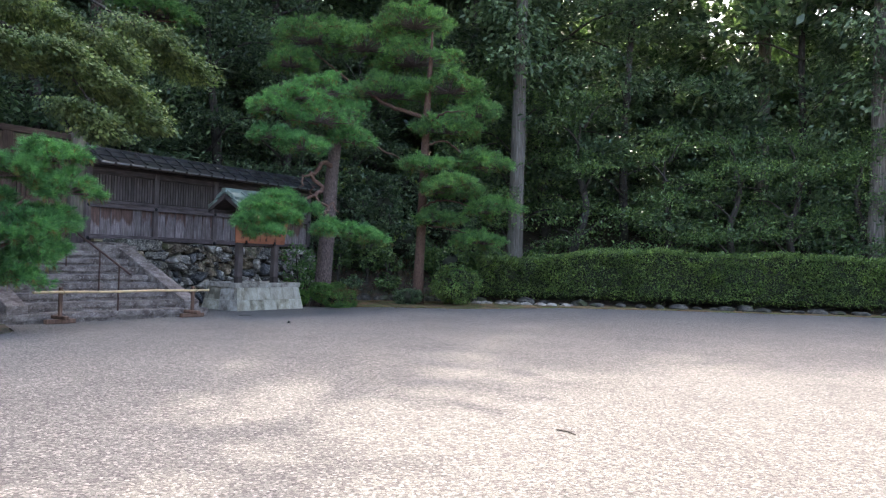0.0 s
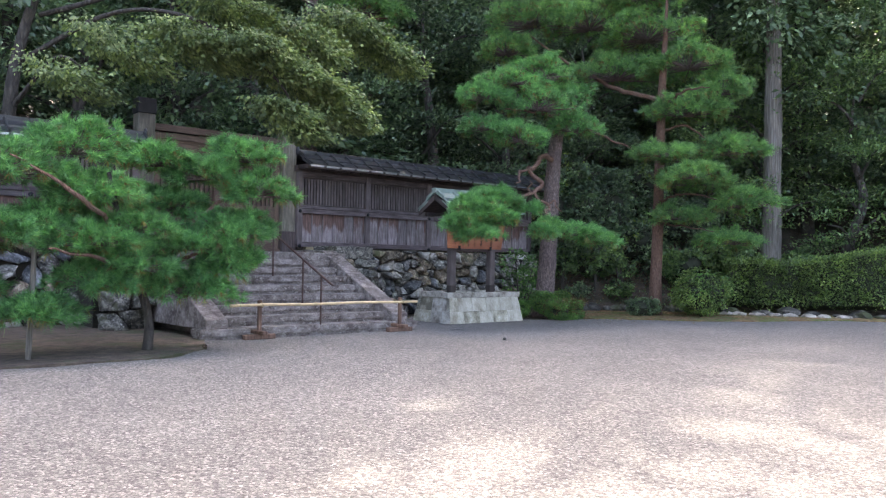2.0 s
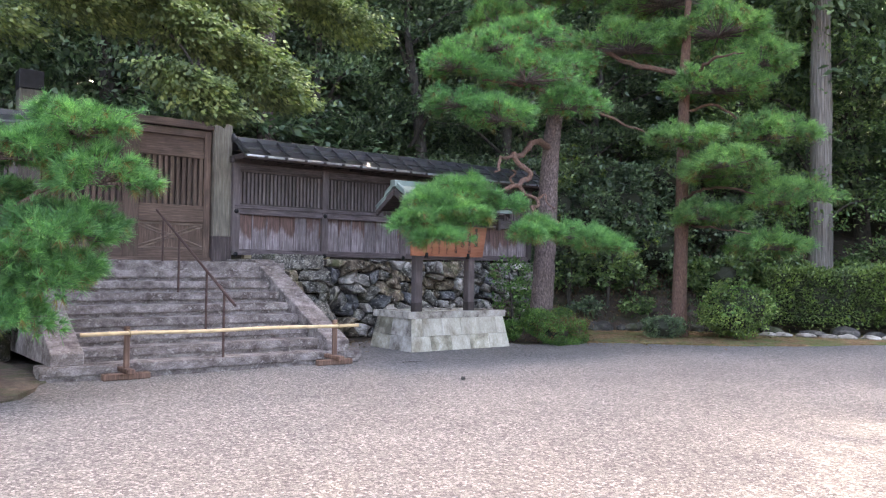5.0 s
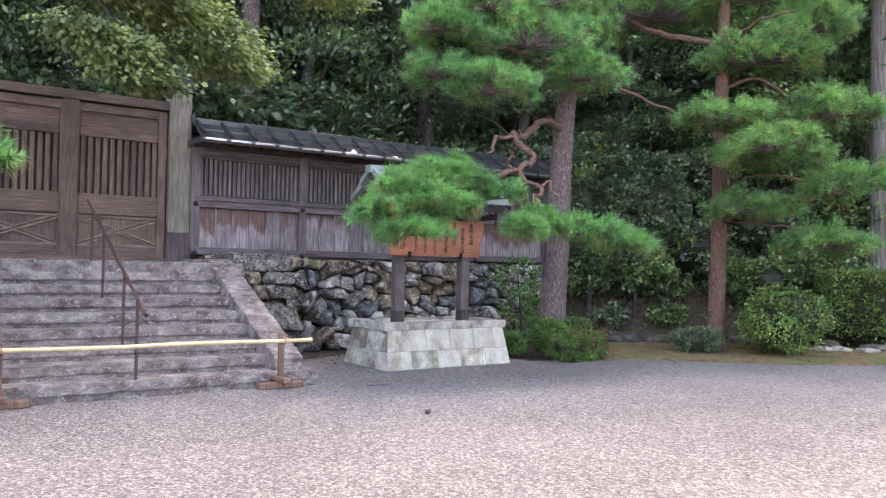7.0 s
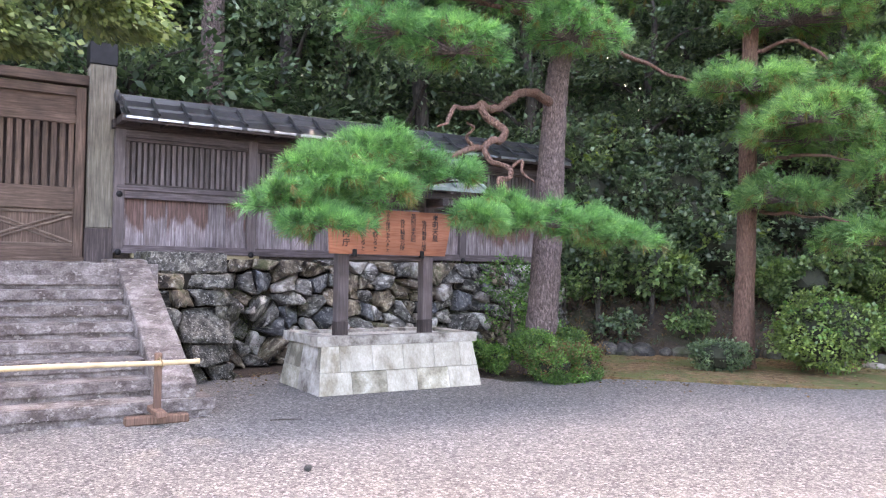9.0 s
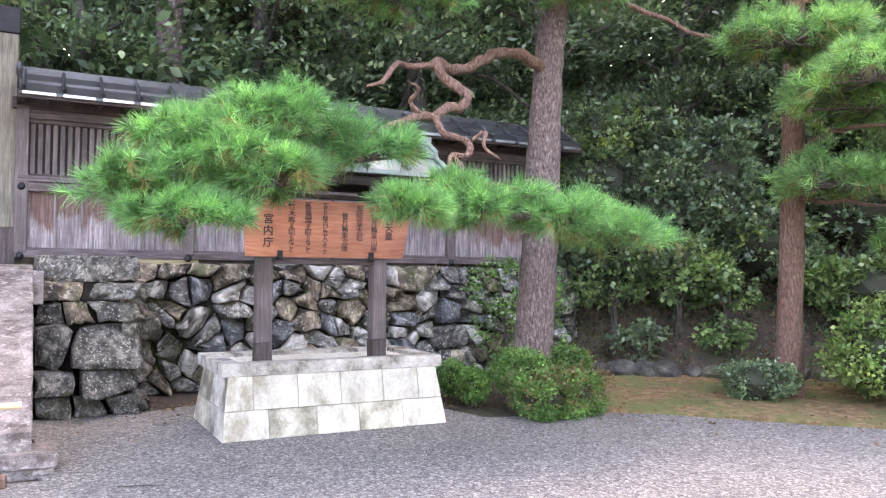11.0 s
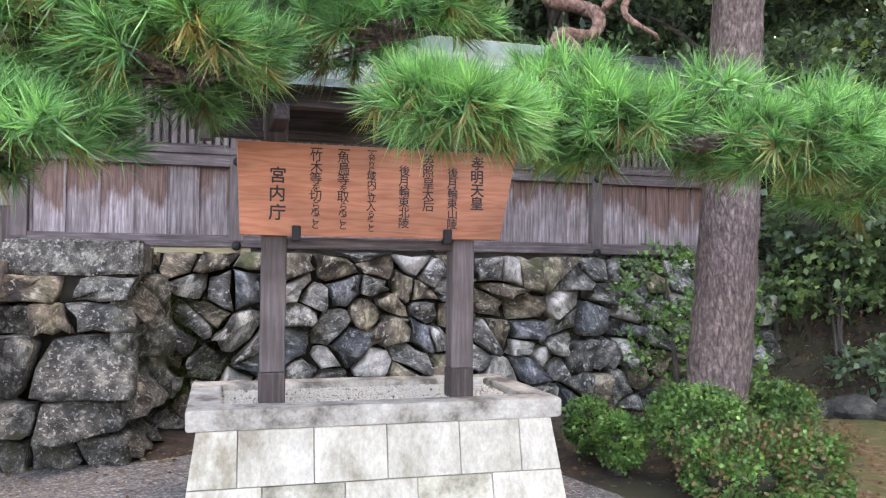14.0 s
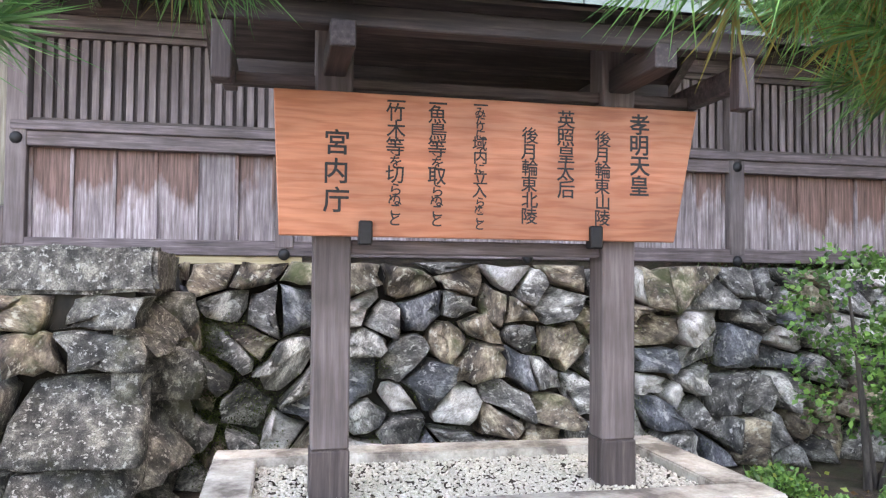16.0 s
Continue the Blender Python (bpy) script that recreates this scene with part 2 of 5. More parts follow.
GRANITE = stone("pale_granite", (0.25, 0.222, 0.165), (0.40, 0.372, 0.305), (0.50, 0.47, 0.40), 3.0, low=0.88, high=1.06, bump=0.15, streak=(1, 1, 0.6), speckle=0.22)
GRANITE_WARM = stone("yellowed_granite", (0.15, 0.135, 0.10), (0.31, 0.285, 0.215), (0.52, 0.49, 0.41), 3.0, low=0.85, high=1.1, bump=0.15, speckle=0.22)
CAPSTONE = stone("stained_granite_cap", (0.12, 0.10, 0.085), (0.32, 0.295, 0.255), (0.46, 0.435, 0.39), 3.2, low=0.9, high=1.08, bump=0.15, speckle=0.2)
PEBBLE = plain("pale_pebbles", (0.52, 0.475, 0.40), 0.85, 0, 0.35, 60)
ROOF = wood("roof_sheet", (0.02, 0.021, 0.024), (0.042, 0.044, 0.05), (0.085, 0.088, 0.098), "y", rough=0.3)
COPPER = plain("aged_copper", (0.17, 0.215, 0.19), 0.5, 0.0, 0.45, 4)
# light glossy metal for the sky glints along the fence eaves
EAVE_GLINT = plain("eave_glint_metal", (0.34, 0.35, 0.37), 0.3, 0.8, 0.3, 5)
IRON = plain("black_iron", (0.018, 0.018, 0.02), 0.5, 0.6, 0.3)
RUST = plain("rusty_iron", (0.075, 0.042, 0.035), 0.65, 0.3, 0.4, 30)
BAMBOO = plain("dry_bamboo", (0.52, 0.39, 0.22), 0.45, 0, 0.25, 7)
STAKE = wood("red_brown_stake", (0.07, 0.035, 0.025), (0.15, 0.085, 0.058), (0.26, 0.16, 0.11), "z")
INK = plain("black_ink", (0.012, 0.012, 0.012), 0.7, 0, 0.2)
HEMP = plain("hemp_cord", (0.30, 0.22, 0.12), 0.9, 0, 0.3, 60)
PINE_BARK = bark("red_pine_bark", (0.04, 0.028, 0.026), (0.15, 0.108, 0.098), (0.33, 0.25, 0.235), 24, 0.38)
PINE_RED = bark("orange_pine_bark", (0.075, 0.04, 0.03), (0.175, 0.095, 0.068), (0.27, 0.165, 0.125), 26)
CEDAR_BARK = bark("cedar_bark", (0.09, 0.075, 0.06), (0.20, 0.175, 0.15), (0.30, 0.27, 0.235), 16, 0.06)
DARK_BARK = bark("dark_bark", (0.025, 0.022, 0.02), (0.06, 0.05, 0.042), (0.11, 0.095, 0.08), 10)
NEEDLE = leaf("pine_needles", (0.05, 0.15, 0.062), (0.105, 0.27, 0.115), (0.20, 0.40, 0.175), 0.4, 0.36, 6)
NEEDLE_DRY = leaf("old_needles", (0.14, 0.11, 0.04), (0.20, 0.16, 0.06), (0.12, 0.14, 0.05), 0.6, 0.25)
NEEDLE_FAR = leaf("blue_green_needles", (0.07, 0.165, 0.075), (0.135, 0.275, 0.12), (0.24, 0.40, 0.175), 0.5, 0.42, 3)
LEAF_DARK = leaf("dark_evergreen_leaves", (0.038, 0.072, 0.045), (0.092, 0.148, 0.095), (0.19, 0.255, 0.17), 0.30, 0.3, 1.4)
LEAF_MID = leaf("green_leaves", (0.045, 0.09, 0.04), (0.11, 0.19, 0.085), (0.25, 0.34, 0.16), 0.32, 0.3, 2)
LEAF_MAPLE = leaf("yellow_green_maple_leaves", (0.095, 0.14, 0.075), (0.165, 0.22, 0.105), (0.26, 0.31, 0.15), 0.6, 0.3, 2.5)
LEAF_HEDGE = leaf("hedge_leaves", (0.065, 0.115, 0.045), (0.14, 0.22, 0.08), (0.27, 0.36, 0.14), 0.4, 0.3, 3)
LEAF_BUSH = leaf("azalea_leaves", (0.04, 0.11, 0.036), (0.09, 0.20, 0.06), (0.17, 0.31, 0.10), 0.45, 0.3, 4)
LEAF_MOSS = leaf("wall_moss_green", (0.035, 0.055, 0.01), (0.06, 0.085, 0.015), (0.10, 0.12, 0.025), 0.8, 0.1)
LEAF_TIP = leaf("yellow_shoot_leaves", (0.15, 0.21, 0.055), (0.22, 0.28, 0.085), (0.13, 0.20, 0.055), 0.45, 0.35)
LEAF_RED = leaf("reddish_old_leaves", (0.09, 0.05, 0.03), (0.16, 0.095, 0.05), (0.11, 0.10, 0.045), 0.55, 0.25)
CEDAR_LEAF = leaf("cedar_sprays", (0.06, 0.10, 0.062), (0.115, 0.18, 0.105), (0.20, 0.28, 0.16), 0.5, 0.25, 1.6)
# near-black colour standing in for the shade deep inside foliage
CORE = plain("painted_foliage_shade", (0.02, 0.024, 0.012), 0.9, 0, 0.5, 20)


def board_material():
    m, nt, b = nodes_of("orange_cedar_board")
    p = place(nt, (1, 0.12, 1))
    warp = noise_node(nt, place(nt, (1, 0.5, 1)), 2.3, 3)
    wv = nt.nodes.new("ShaderNodeTexWave")
    wv.bands_direction = "Z"
    wv.inputs["Scale"].default_value, wv.inputs["Distortion"].default_value = 6, 14
    wv.inputs["Detail"].default_value, wv.inputs["Detail Scale"].default_value = 4, 2.5
    link(nt, p, wv.inputs["Vector"])
    col = ramp_node(nt, wv.outputs["Fac"], [(0.0, (0.385, 0.13, 0.06)), (0.4, (0.425, 0.153, 0.073)), (1.0, (0.455, 0.178, 0.09))])
    col = mix_node(nt, 1.0, col, ramp_node(nt, warp, [(0.3, (0.62, 0.6, 0.6)), (0.7, (1.18, 1.2, 1.28))]), "MULTIPLY")
    f = noise_node(nt, place(nt, (1, 0.04, 1)), 90, 4, 0.7)
    col = mix_node(nt, 0.28, col, ramp_node(nt, f, [(0.35, (0.6,) * 3), (0.65, (1.2,) * 3)]), "MULTIPLY")
    link(nt, col, b.inputs["Base Color"])
    b.inputs["Roughness"].default_value = 0.6
    bump_node(nt, b, f, 0.3, 0.003)
    return m


BOARD = board_material()
rng = np.random.default_rng(7)


# ---- mesh helpers ----
def thing(name, at=(0, 0, 0), label="", category="", group="", kind=""):
    ob = new(name)
    ob.location = at
    ob.empty_display_size = 0.1
    return tagged(ob, label, category, group, kind)


def adopt(ob, parent, label=""):
    if parent is not None:
        ob.parent = parent
        if parent.type == "EMPTY":
            ob.matrix_parent_inverse = Matrix.Translation(-parent.location)
    if label:
        ob["label"] = label
    return ob


def part(name, bm, mat_, parent=None, label="", smooth=False):
    me = bpy.data.meshes.new(name)
    bm.to_mesh(me)
    bm.free()
    me.materials.append(mat_)
    if smooth:
        me.polygons.foreach_set("use_smooth", [True] * len(me.polygons))
    return adopt(new(name, me), parent, label)


def raw(name, verts, faces, mat_, parent=None, label="", smooth=False):
    verts, faces = np.asarray(verts, np.float32), np.asarray(faces, np.int32)
    n, k = faces.shape
    me = bpy.data.meshes.new(name)
    me.vertices.add(len(verts))
    me.vertices.foreach_set("co", verts.ravel())
    me.loops.add(n * k)
    me.loops.foreach_set("vertex_index", faces.ravel())
    me.polygons.add(n)
    me.polygons.foreach_set("loop_start", np.arange(0, n * k, k, dtype=np.int32))
    if smooth:
        me.polygons.foreach_set("use_smooth", np.ones(n, bool))
    me.update(calc_edges=True)
    me.materials.append(mat_)
    return adopt(new(name, me), parent, label)


def box_bm(lo, hi, bevel=0.006, bm=None):
    bm = bm or bmesh.new()
    vs = bmesh.ops.create_cube(bm, size=1.0)["verts"]
    for v in vs:
        v.co = Vector([lo[i] + (v.co[i] + 0.5) * (hi[i] - lo[i]) for i in range(3)])
    if bevel:
        es = {e for v in vs for e in v.link_edges}
        bmesh.ops.bevel(bm, geom=list(es), offset=bevel, segments=1, affect="EDGES")
    return bm


def beam(name, lo, hi, mat_, parent=None, label="", bevel=0.006):
    return part(name, box_bm(lo, hi, bevel), mat_, parent, label)


def rough_block(lo, hi, cell=0.12, amount=0.006, bevel=0.015, seed=0):
    """A worked stone with worn edges and an uneven surface."""
    bm = box_bm(lo, hi, 0)
    size = [hi[i] - lo[i] for i in range(3)]
    for ax in range(3):
        n = min(40, int(size[ax] / cell))
        for k in range(1, n):
            co, no = Vector(lo), Vector((0, 0, 0))
            co[ax] += size[ax] * k / n
            no[ax] = 1
            bmesh.ops.bisect_plane(bm, geom=bm.verts[:] + bm.edges[:] + bm.faces[:], plane_co=co, plane_no=no)
    bm.normal_update()
    sharp = [e for e in bm.edges if len(e.link_faces) == 2 and e.calc_face_angle(0) > 1]
    bmesh.ops.bevel(bm, geom=sharp, offset=bevel, segments=2, affect="EDGES")
    for v in bm.verts:
        v.co += Vector(noise.noise_vector(v.co * 4 + Vector((seed, 0, 0)))) * amount * 1.6 + Vector(noise.noise_vector(v.co * 17)) * amount * 0.7
    return bm


def tube_arrays(points, radii, sides=8, wob=0.0):
    pts = np.array(points, float)
    n = len(pts)
    tang = np.gradient(pts, axis=0)
    tang /= np.linalg.norm(tang, axis=1, keepdims=True) + 1e-9
    ref = np.array([0.31, 0.87, 0.12])
    u = np.cross(tang, ref)
    u /= np.linalg.norm(u, axis=1, keepdims=True) + 1e-9
    w = np.cross(tang, u)
    ang = np.linspace(0, 2 * np.pi, sides, endpoint=False)
    rad = np.array(radii, float)[:, None] * (1 + wob * rng.standard_normal((n, sides)))
    vs = pts[:, None, :] + rad[..., None] * (np.cos(ang)[None, :, None] * u[:, None, :] + np.sin(ang)[None, :, None] * w[:, None, :])
    i, j = np.meshgrid(np.arange(n - 1), np.arange(sides), indexing="ij")
    j2 = (j + 1) % sides
    f = np.stack([i * sides + j, i * sides + j2, (i + 1) * sides + j2, (i + 1) * sides + j], -1).reshape(-1, 4)
    return vs.reshape(-1, 3), f


def smooth_line(points, radii, steps=6):
    """Catmull-Rom through the points, with radii."""
    p = np.array(points, float)
    r = np.array(radii, float)
    q = np.vstack([2 * p[0] - p[1], p, 2 * p[-1] - p[-2]])
    out, rr = [], []
    for k in range(len(p) - 1):
        a, b, c, d = q[k:k + 4]
        for s in np.arange(steps) / steps:
            out.append(0.5 * (2 * b + (c - a) * s + (2 * a - 5 * b + 4 * c - d) * s * s + (3 * b - a - 3 * c + d) * s ** 3))
            rr.append(r[k] * (1 - s) + r[k + 1] * s)
    out.append(p[-1])
    rr.append(r[-1])
    return np.array(out), np.array(rr)


def limb(name, points, radii, mat_, parent, label="", sides=9, wob=0.05, steps=6, kink=0.0):
    p, r = smooth_line(points, radii, steps)
    if kink:
        p[1:-1] += kink * np.array([noise.noise_vector(Vector(q * 4)) for q in p[1:-1]])
    v, f = tube_arrays(p, r, sides, wob)
    return raw(name, v, f, mat_, parent, label, True)


def join(*arrays):
    vs, fs, k = [], [], 0
    for v, f in arrays:
        vs.append(v)
        fs.append(np.asarray(f) + k)
        k += len(v)
    return np.vstack(vs), np.vstack(fs)


def unit(a):
    return a / (np.linalg.norm(a, axis=-1, keepdims=True) + 1e-9)


def leaves(centres, out, size, wide=0.45, droop=0.2, spread=0.9):
    """A small folded leaf at each centre, pointing outwards and sagging."""
    n = len(centres)
    d = unit(np.asarray(out) + spread * rng.standard_normal((n, 3)) - np.array([0, 0, droop]))
    s = unit(np.cross(d, unit(np.array([0, 0, 1.0]) + 0.6 * rng.standard_normal((n, 3)))))
    up = np.cross(s, d)
    l = size * rng.uniform(0.65, 1.3, (n, 1))
    a = centres
    v = np.stack([a, a + d * l * 0.45 + s * l * wide * 0.5 + up * l * 0.1, a + d * l, a + d * l * 0.45 - s * l * wide * 0.5 + up * l * 0.1], 1)
    return v.reshape(-1, 3), np.arange(4 * n).reshape(n, 4)


def tufts(centres, dirs, length, count, width=0.004, cone=0.6):
    """Bundles of pine needles, each a thin blade, that fan out round the shoot's tip."""
    n = len(centres)
    d = unit(np.repeat(dirs, count, 0) + cone * rng.standard_normal((n * count, 3)))
    c = np.repeat(centres, count, 0) + d * 0.0
    back = np.repeat(unit(dirs), count, 0) * rng.uniform(0, 0.06, (n * count, 1))
    c = c - back
    l = length * rng.uniform(0.6, 1.15, (n * count, 1))
    s = unit(np.cross(d, rng.standard_normal((n * count, 3)))) * width
    tip = c + d * l - np.array([0, 0, 1.0]) * l * 0.12
    v = np.stack([c - s, c + s, tip], 1).reshape(-1, 3)
    return v, np.arange(3 * n * count).reshape(-1, 3)


def in_ellipsoid(n, centre, radii, shell=0.55):
    p = unit(rng.standard_normal((n, 3)))
    r = rng.uniform(shell ** 3, 1, (n, 1)) ** (1 / 3)
    return np.array(centre) + p * r * np.array(radii), p


# ---- setting: ground ----
TOE, TOE_N = np.array([-17.8, 18.6]), np.array([-0.83, 0.56])


def rise(x, y):
    """Height of the wooded slope behind the fence and beside it."""
    d = (np.stack([x, y], -1) - TOE) @ TOE_N
    bank = np.clip(d * 0.75, 0, 2.4) + np.clip(d - 3.6, 0, 60) * 0.3
    back = np.where(y < 20.2, np.clip((-18.45 - x) / 0.3, 0, 1) * 1.55 + np.clip(-20.5 - x, 0, 60) * 0.3, 0)
    return np.maximum(bank, back)


axis_x = np.r_[-420, -250, -150, -100, -70, -55, np.arange(-45, -17, 1.0), np.arange(-17, 6, 1.5), 10, 20, 40, 80, 150, 250, 420]
axis_x = np.sort(np.unique(np.r_[axis_x, -18.45, -18.75, -19.2, -17.9]))
axis_y = np.r_[-420, -250, -150, -80, -50, -30, -20, np.arange(-12, 16, 2.0), np.arange(16, 46, 1.0), 50, 60, 80, 120, 200, 420]
gx, gy = np.meshgrid(axis_x, axis_y, indexing="ij")
gz = rise(gx, gy) + 0.02 * np.sin(gx * 1.7) * np.sin(gy * 1.3) - 0.03
gz = np.where((gx > -18.4) & (rise(gx, gy) <= 0), -0.03, gz)
nx, ny = gx.shape
ii, jj = np.meshgrid(np.arange(nx - 1), np.arange(ny - 1), indexing="ij")
quads = np.stack([ii * ny + jj, (ii + 1) * ny + jj, (ii + 1) * ny + jj + 1, ii * ny + jj + 1], -1).reshape(-1, 4)
ground = raw("ground", np.stack([gx, gy, gz], -1).reshape(-1, 3), quads, FLOOR)
tagged(ground, "dark forest floor with leaf litter rising behind the fence", "ground", kind="structure")


def sheet(name, outline, z, mat_, label, category, wiggle=0.07, thick=0.02, seed=1):
    """A low layer of loose stuff with a wavering edge."""
    pts = []
    for k, a in enumerate(outline):
        b = outline[(k + 1) % len(outline)]
        n = max(1, int(math.dist(a, b) / 0.25))
        for s in range(n):
            x, y = a[0] + (b[0] - a[0]) * s / n, a[1] + (b[1] - a[1]) * s / n
            o = noise.noise_vector(Vector((x * 0.9, y * 0.9, seed))) * wiggle * 1.5 + noise.noise_vector(Vector((x * 4, y * 4, seed))) * wiggle
            pts.append((x + o.x, y + o.y))
    bm = bmesh.new()
    top = [bm.verts.new((x, y, z)) for x, y in pts]
    low = [bm.verts.new((x, y, z - thick)) for x, y in pts]
    n = len(pts)
    es = [bm.edges.new((top[k], top[(k + 1) % n])) for k in range(n)]
    for k in range(n):
        bm.faces.new((low[k], low[(k + 1) % n], top[(k + 1) % n], top[k]))
    bmesh.ops.triangle_fill(bm, use_beauty=True, edges=es)
    bmesh.ops.recalc_face_normals(bm, faces=bm.faces)
    return tagged(part(name, bm, mat_), label, category, kind="structure")


sheet("gravel_court", [(16, -18), (16, 38), (3, 32), (-1.5, 29.4), (-7.3, 25.9), (-10.4, 23.3), (-11.3, 21), (-12.2, 19.4), (-13.1, 18.6), (-14.2, 17.4),
      (-14.5, 15.9), (-15.9, 15.7), (-16.9, 13.6), (-16.5, 12.8), (-16.4, 11.5), (-14.0, 11.5), (-13.8, 11.6), (-13.8, 7.0), (-12.7, 6.6), (-11.9, 5.7), (-11.9, 3.6), (-11.7, 0), (-11.5, -6), (-12, -18)],
      0.0, GRAVEL, "pale grey gravel court of crushed stone", "gravel")
sheet("moss_strip", [(-14.35, 17.35), (-13.15, 18.65), (-12.2, 19.5), (-11.3, 21.1), (-10.4, 23.4), (-7.3, 26.0), (-1.5, 29.5), (3, 32.1), (2.4, 33), (-2.2, 30.8), (-8, 27.2), (-12.5, 24.7), (-14.6, 22.6), (-16.4, 20.3), (-16.9, 18.6), (-15.6, 17.6)],
      0.02, MOSS, "brown-green moss strip with fallen needles beside the gravel", "moss", 0.09, 0.05, 4)
sheet("earth_bed", [(-13.95, 7.0), (-12.7, 6.5), (-11.95, 5.6), (-11.95, 3.6), (-11.75, 0), (-11.55, -6), (-12, -16), (-18, -16), (-18, 6.9)],
      0.018, DIRT, "bare brown earth bed under the low pine", "earth", 0.09, 0.05, 6)


# ---- setting: stair and its platform ----
stair = thing("stone_stair", (-15.4, 9.33, 0), "nine worn grey granite steps between sloping side slabs", "stairs", kind="structure")
Y0, Y1 = 6.98, 11.68
RISE, TREAD, NOSE = 1.58 / 9, 0.372, -13.92
for k in range(9):
    x1 = NOSE - TREAD * k
    y0, y1 = (Y0, Y1) if k == 0 else (7.5, 11.12)
    x0 = x1 - (TREAD + 0.06 if k < 8 else 1.5)
    part("step", rough_block((x0, y0, RISE * (k + 1) - 0.125), (x1, y1, RISE * (k + 1)), 0.2, 0.006, 0.016, k), STEP, stair)
    part("riser", rough_block((x0, y0 + 0.02, RISE * k - 0.04), (x1 - 0.035, y1 - 0.02, RISE * (k + 1) - 0.12), 0.3, 0.004, 0.01, k + 20), STEP, stair)
part("stair_core", box_bm((-18.2, 7.5, -0.1), (-14.6, 11.12, 0.2), 0), SOIL, stair)


def side_slab(y0, y1):
    bm = bmesh.new()
    prof = [(-14.02, 0.17), (-14.02, 0.34), (-14.25, 0.44), (-16.85, 1.62), (-17.05, 1.63), (-18.2, 1.63), (-18.2, 0.1)]
    a = [bm.verts.new((x, y0, z)) for x, z in prof]
    b = [bm.verts.new((x, y1, z)) for x, z in prof]
    n = len(prof)
    bm.faces.new(a)
    bm.faces.new(b[::-1])
    for k in range(n):
        bm.faces.new((a[k], b[k], b[(k + 1) % n], a[(k + 1) % n]))
    bmesh.ops.recalc_face_normals(bm, faces=bm.faces)
    for k in range(1, 26):
        bmesh.ops.bisect_plane(bm, geom=bm.verts[:] + bm.edges[:] + bm.faces[:], plane_co=(-18.2 + 4.18 * k / 26, 0, 0), plane_no=(1, 0, 0))
    bm.normal_update()
    bmesh.ops.bevel(bm, geom=[e for e in bm.edges if len(e.link_faces) == 2 and e.calc_face_angle(0) > 0.9], offset=0.012, segments=1, affect="EDGES")
    for v in bm.verts:
        v.co += Vector(noise.noise_vector(v.co * 5)) * 0.008
    return bm


part("side_slab", side_slab(11.1, 11.5), STEP, stair)
part("side_slab", side_slab(7.12, 7.52), STEP, stair)
beam("gate_platform", (-19.4, 7.0, 1.2), (-16.6, 11.6, 1.565), STEP, stair, bevel=0.01)


# ---- setting: rubble walls ----
def cells(w, h, size, aspect=1.25, seed=0, slant=0.75):
    """Convex cells that fill a w by h face, as rubble would."""
    r = random.Random(seed)
    seeds = []
    nv = max(2, round(h / (size / aspect)))
    for i in range(nv):
        nu = max(1, round(w / (size * r.uniform(0.85, 1.15))))
        off = r.random()
        for j in range(-1, nu + 1):
            seeds.append(((j + off + r.uniform(-0.46, 0.46)) * w / nu, (i + 0.5 + r.uniform(-0.5, 0.5)) * h / nv))
    seeds = [q for q in seeds if r.random() > 0.17]
    bend = lambda p: (min(w, max(0, p[0] + (0.06 * size * math.sin(7 * p[1] + 3 * p[0]) + 0.10 * size * math.sin(4.1 * p[1] - 2.3 * p[0])) * (0.02 < p[0] < w - 0.02))), p[1] + 0.13 * size * math.sin(5.3 * p[0] + 2 * p[1]) * (0.02 < p[1] < h - 0.02))
    out = []
    for k, (sx, sy) in enumerate(seeds):
        poly = [(0, 0), (w, 0), (w, h), (0, h)]
        for q, (tx, ty) in enumerate(seeds):
            if q == k or abs(tx - sx) > 3 * size or abs(ty - sy) > 3 * size:
                continue
            th = slant * math.sin(2.1 * (sx + tx) / 2 + 1.7 * (sy + ty) / 2 + seed)
            du, dv = tx - sx, ty - sy
            al, ac = du * math.cos(th) + dv * math.sin(th), (dv * math.cos(th) - du * math.sin(th)) * aspect * 1.4
            nx_, ny_ = al * math.cos(th) - ac * math.sin(th), al * math.sin(th) + ac * math.cos(th)
            ca = nx_ * (sx + tx) / 2 + ny_ * (sy + ty) / 2
            new_poly = []
            for a, b in zip(poly, poly[1:] + poly[:1]):
                da, db = nx_ * a[0] + ny_ * a[1] - ca, nx_ * b[0] + ny_ * b[1] - ca
                if da <= 0:
                    new_poly.append(a)
                if (da < 0 < db) or (db < 0 < da):
                    s = da / (da - db)
                    new_poly.append((a[0] + (b[0] - a[0]) * s, a[1] + (b[1] - a[1]) * s))
            poly = new_poly
            if len(poly) < 3:
                break
        if len(poly) >= 3:
            area = 0.5 * abs(sum(a[0] * b[1] - b[0] * a[1] for a, b in zip(poly, poly[1:] + poly[:1])))
            if area > 0.006:
                out.append([bend(p) for p in poly])
    return out


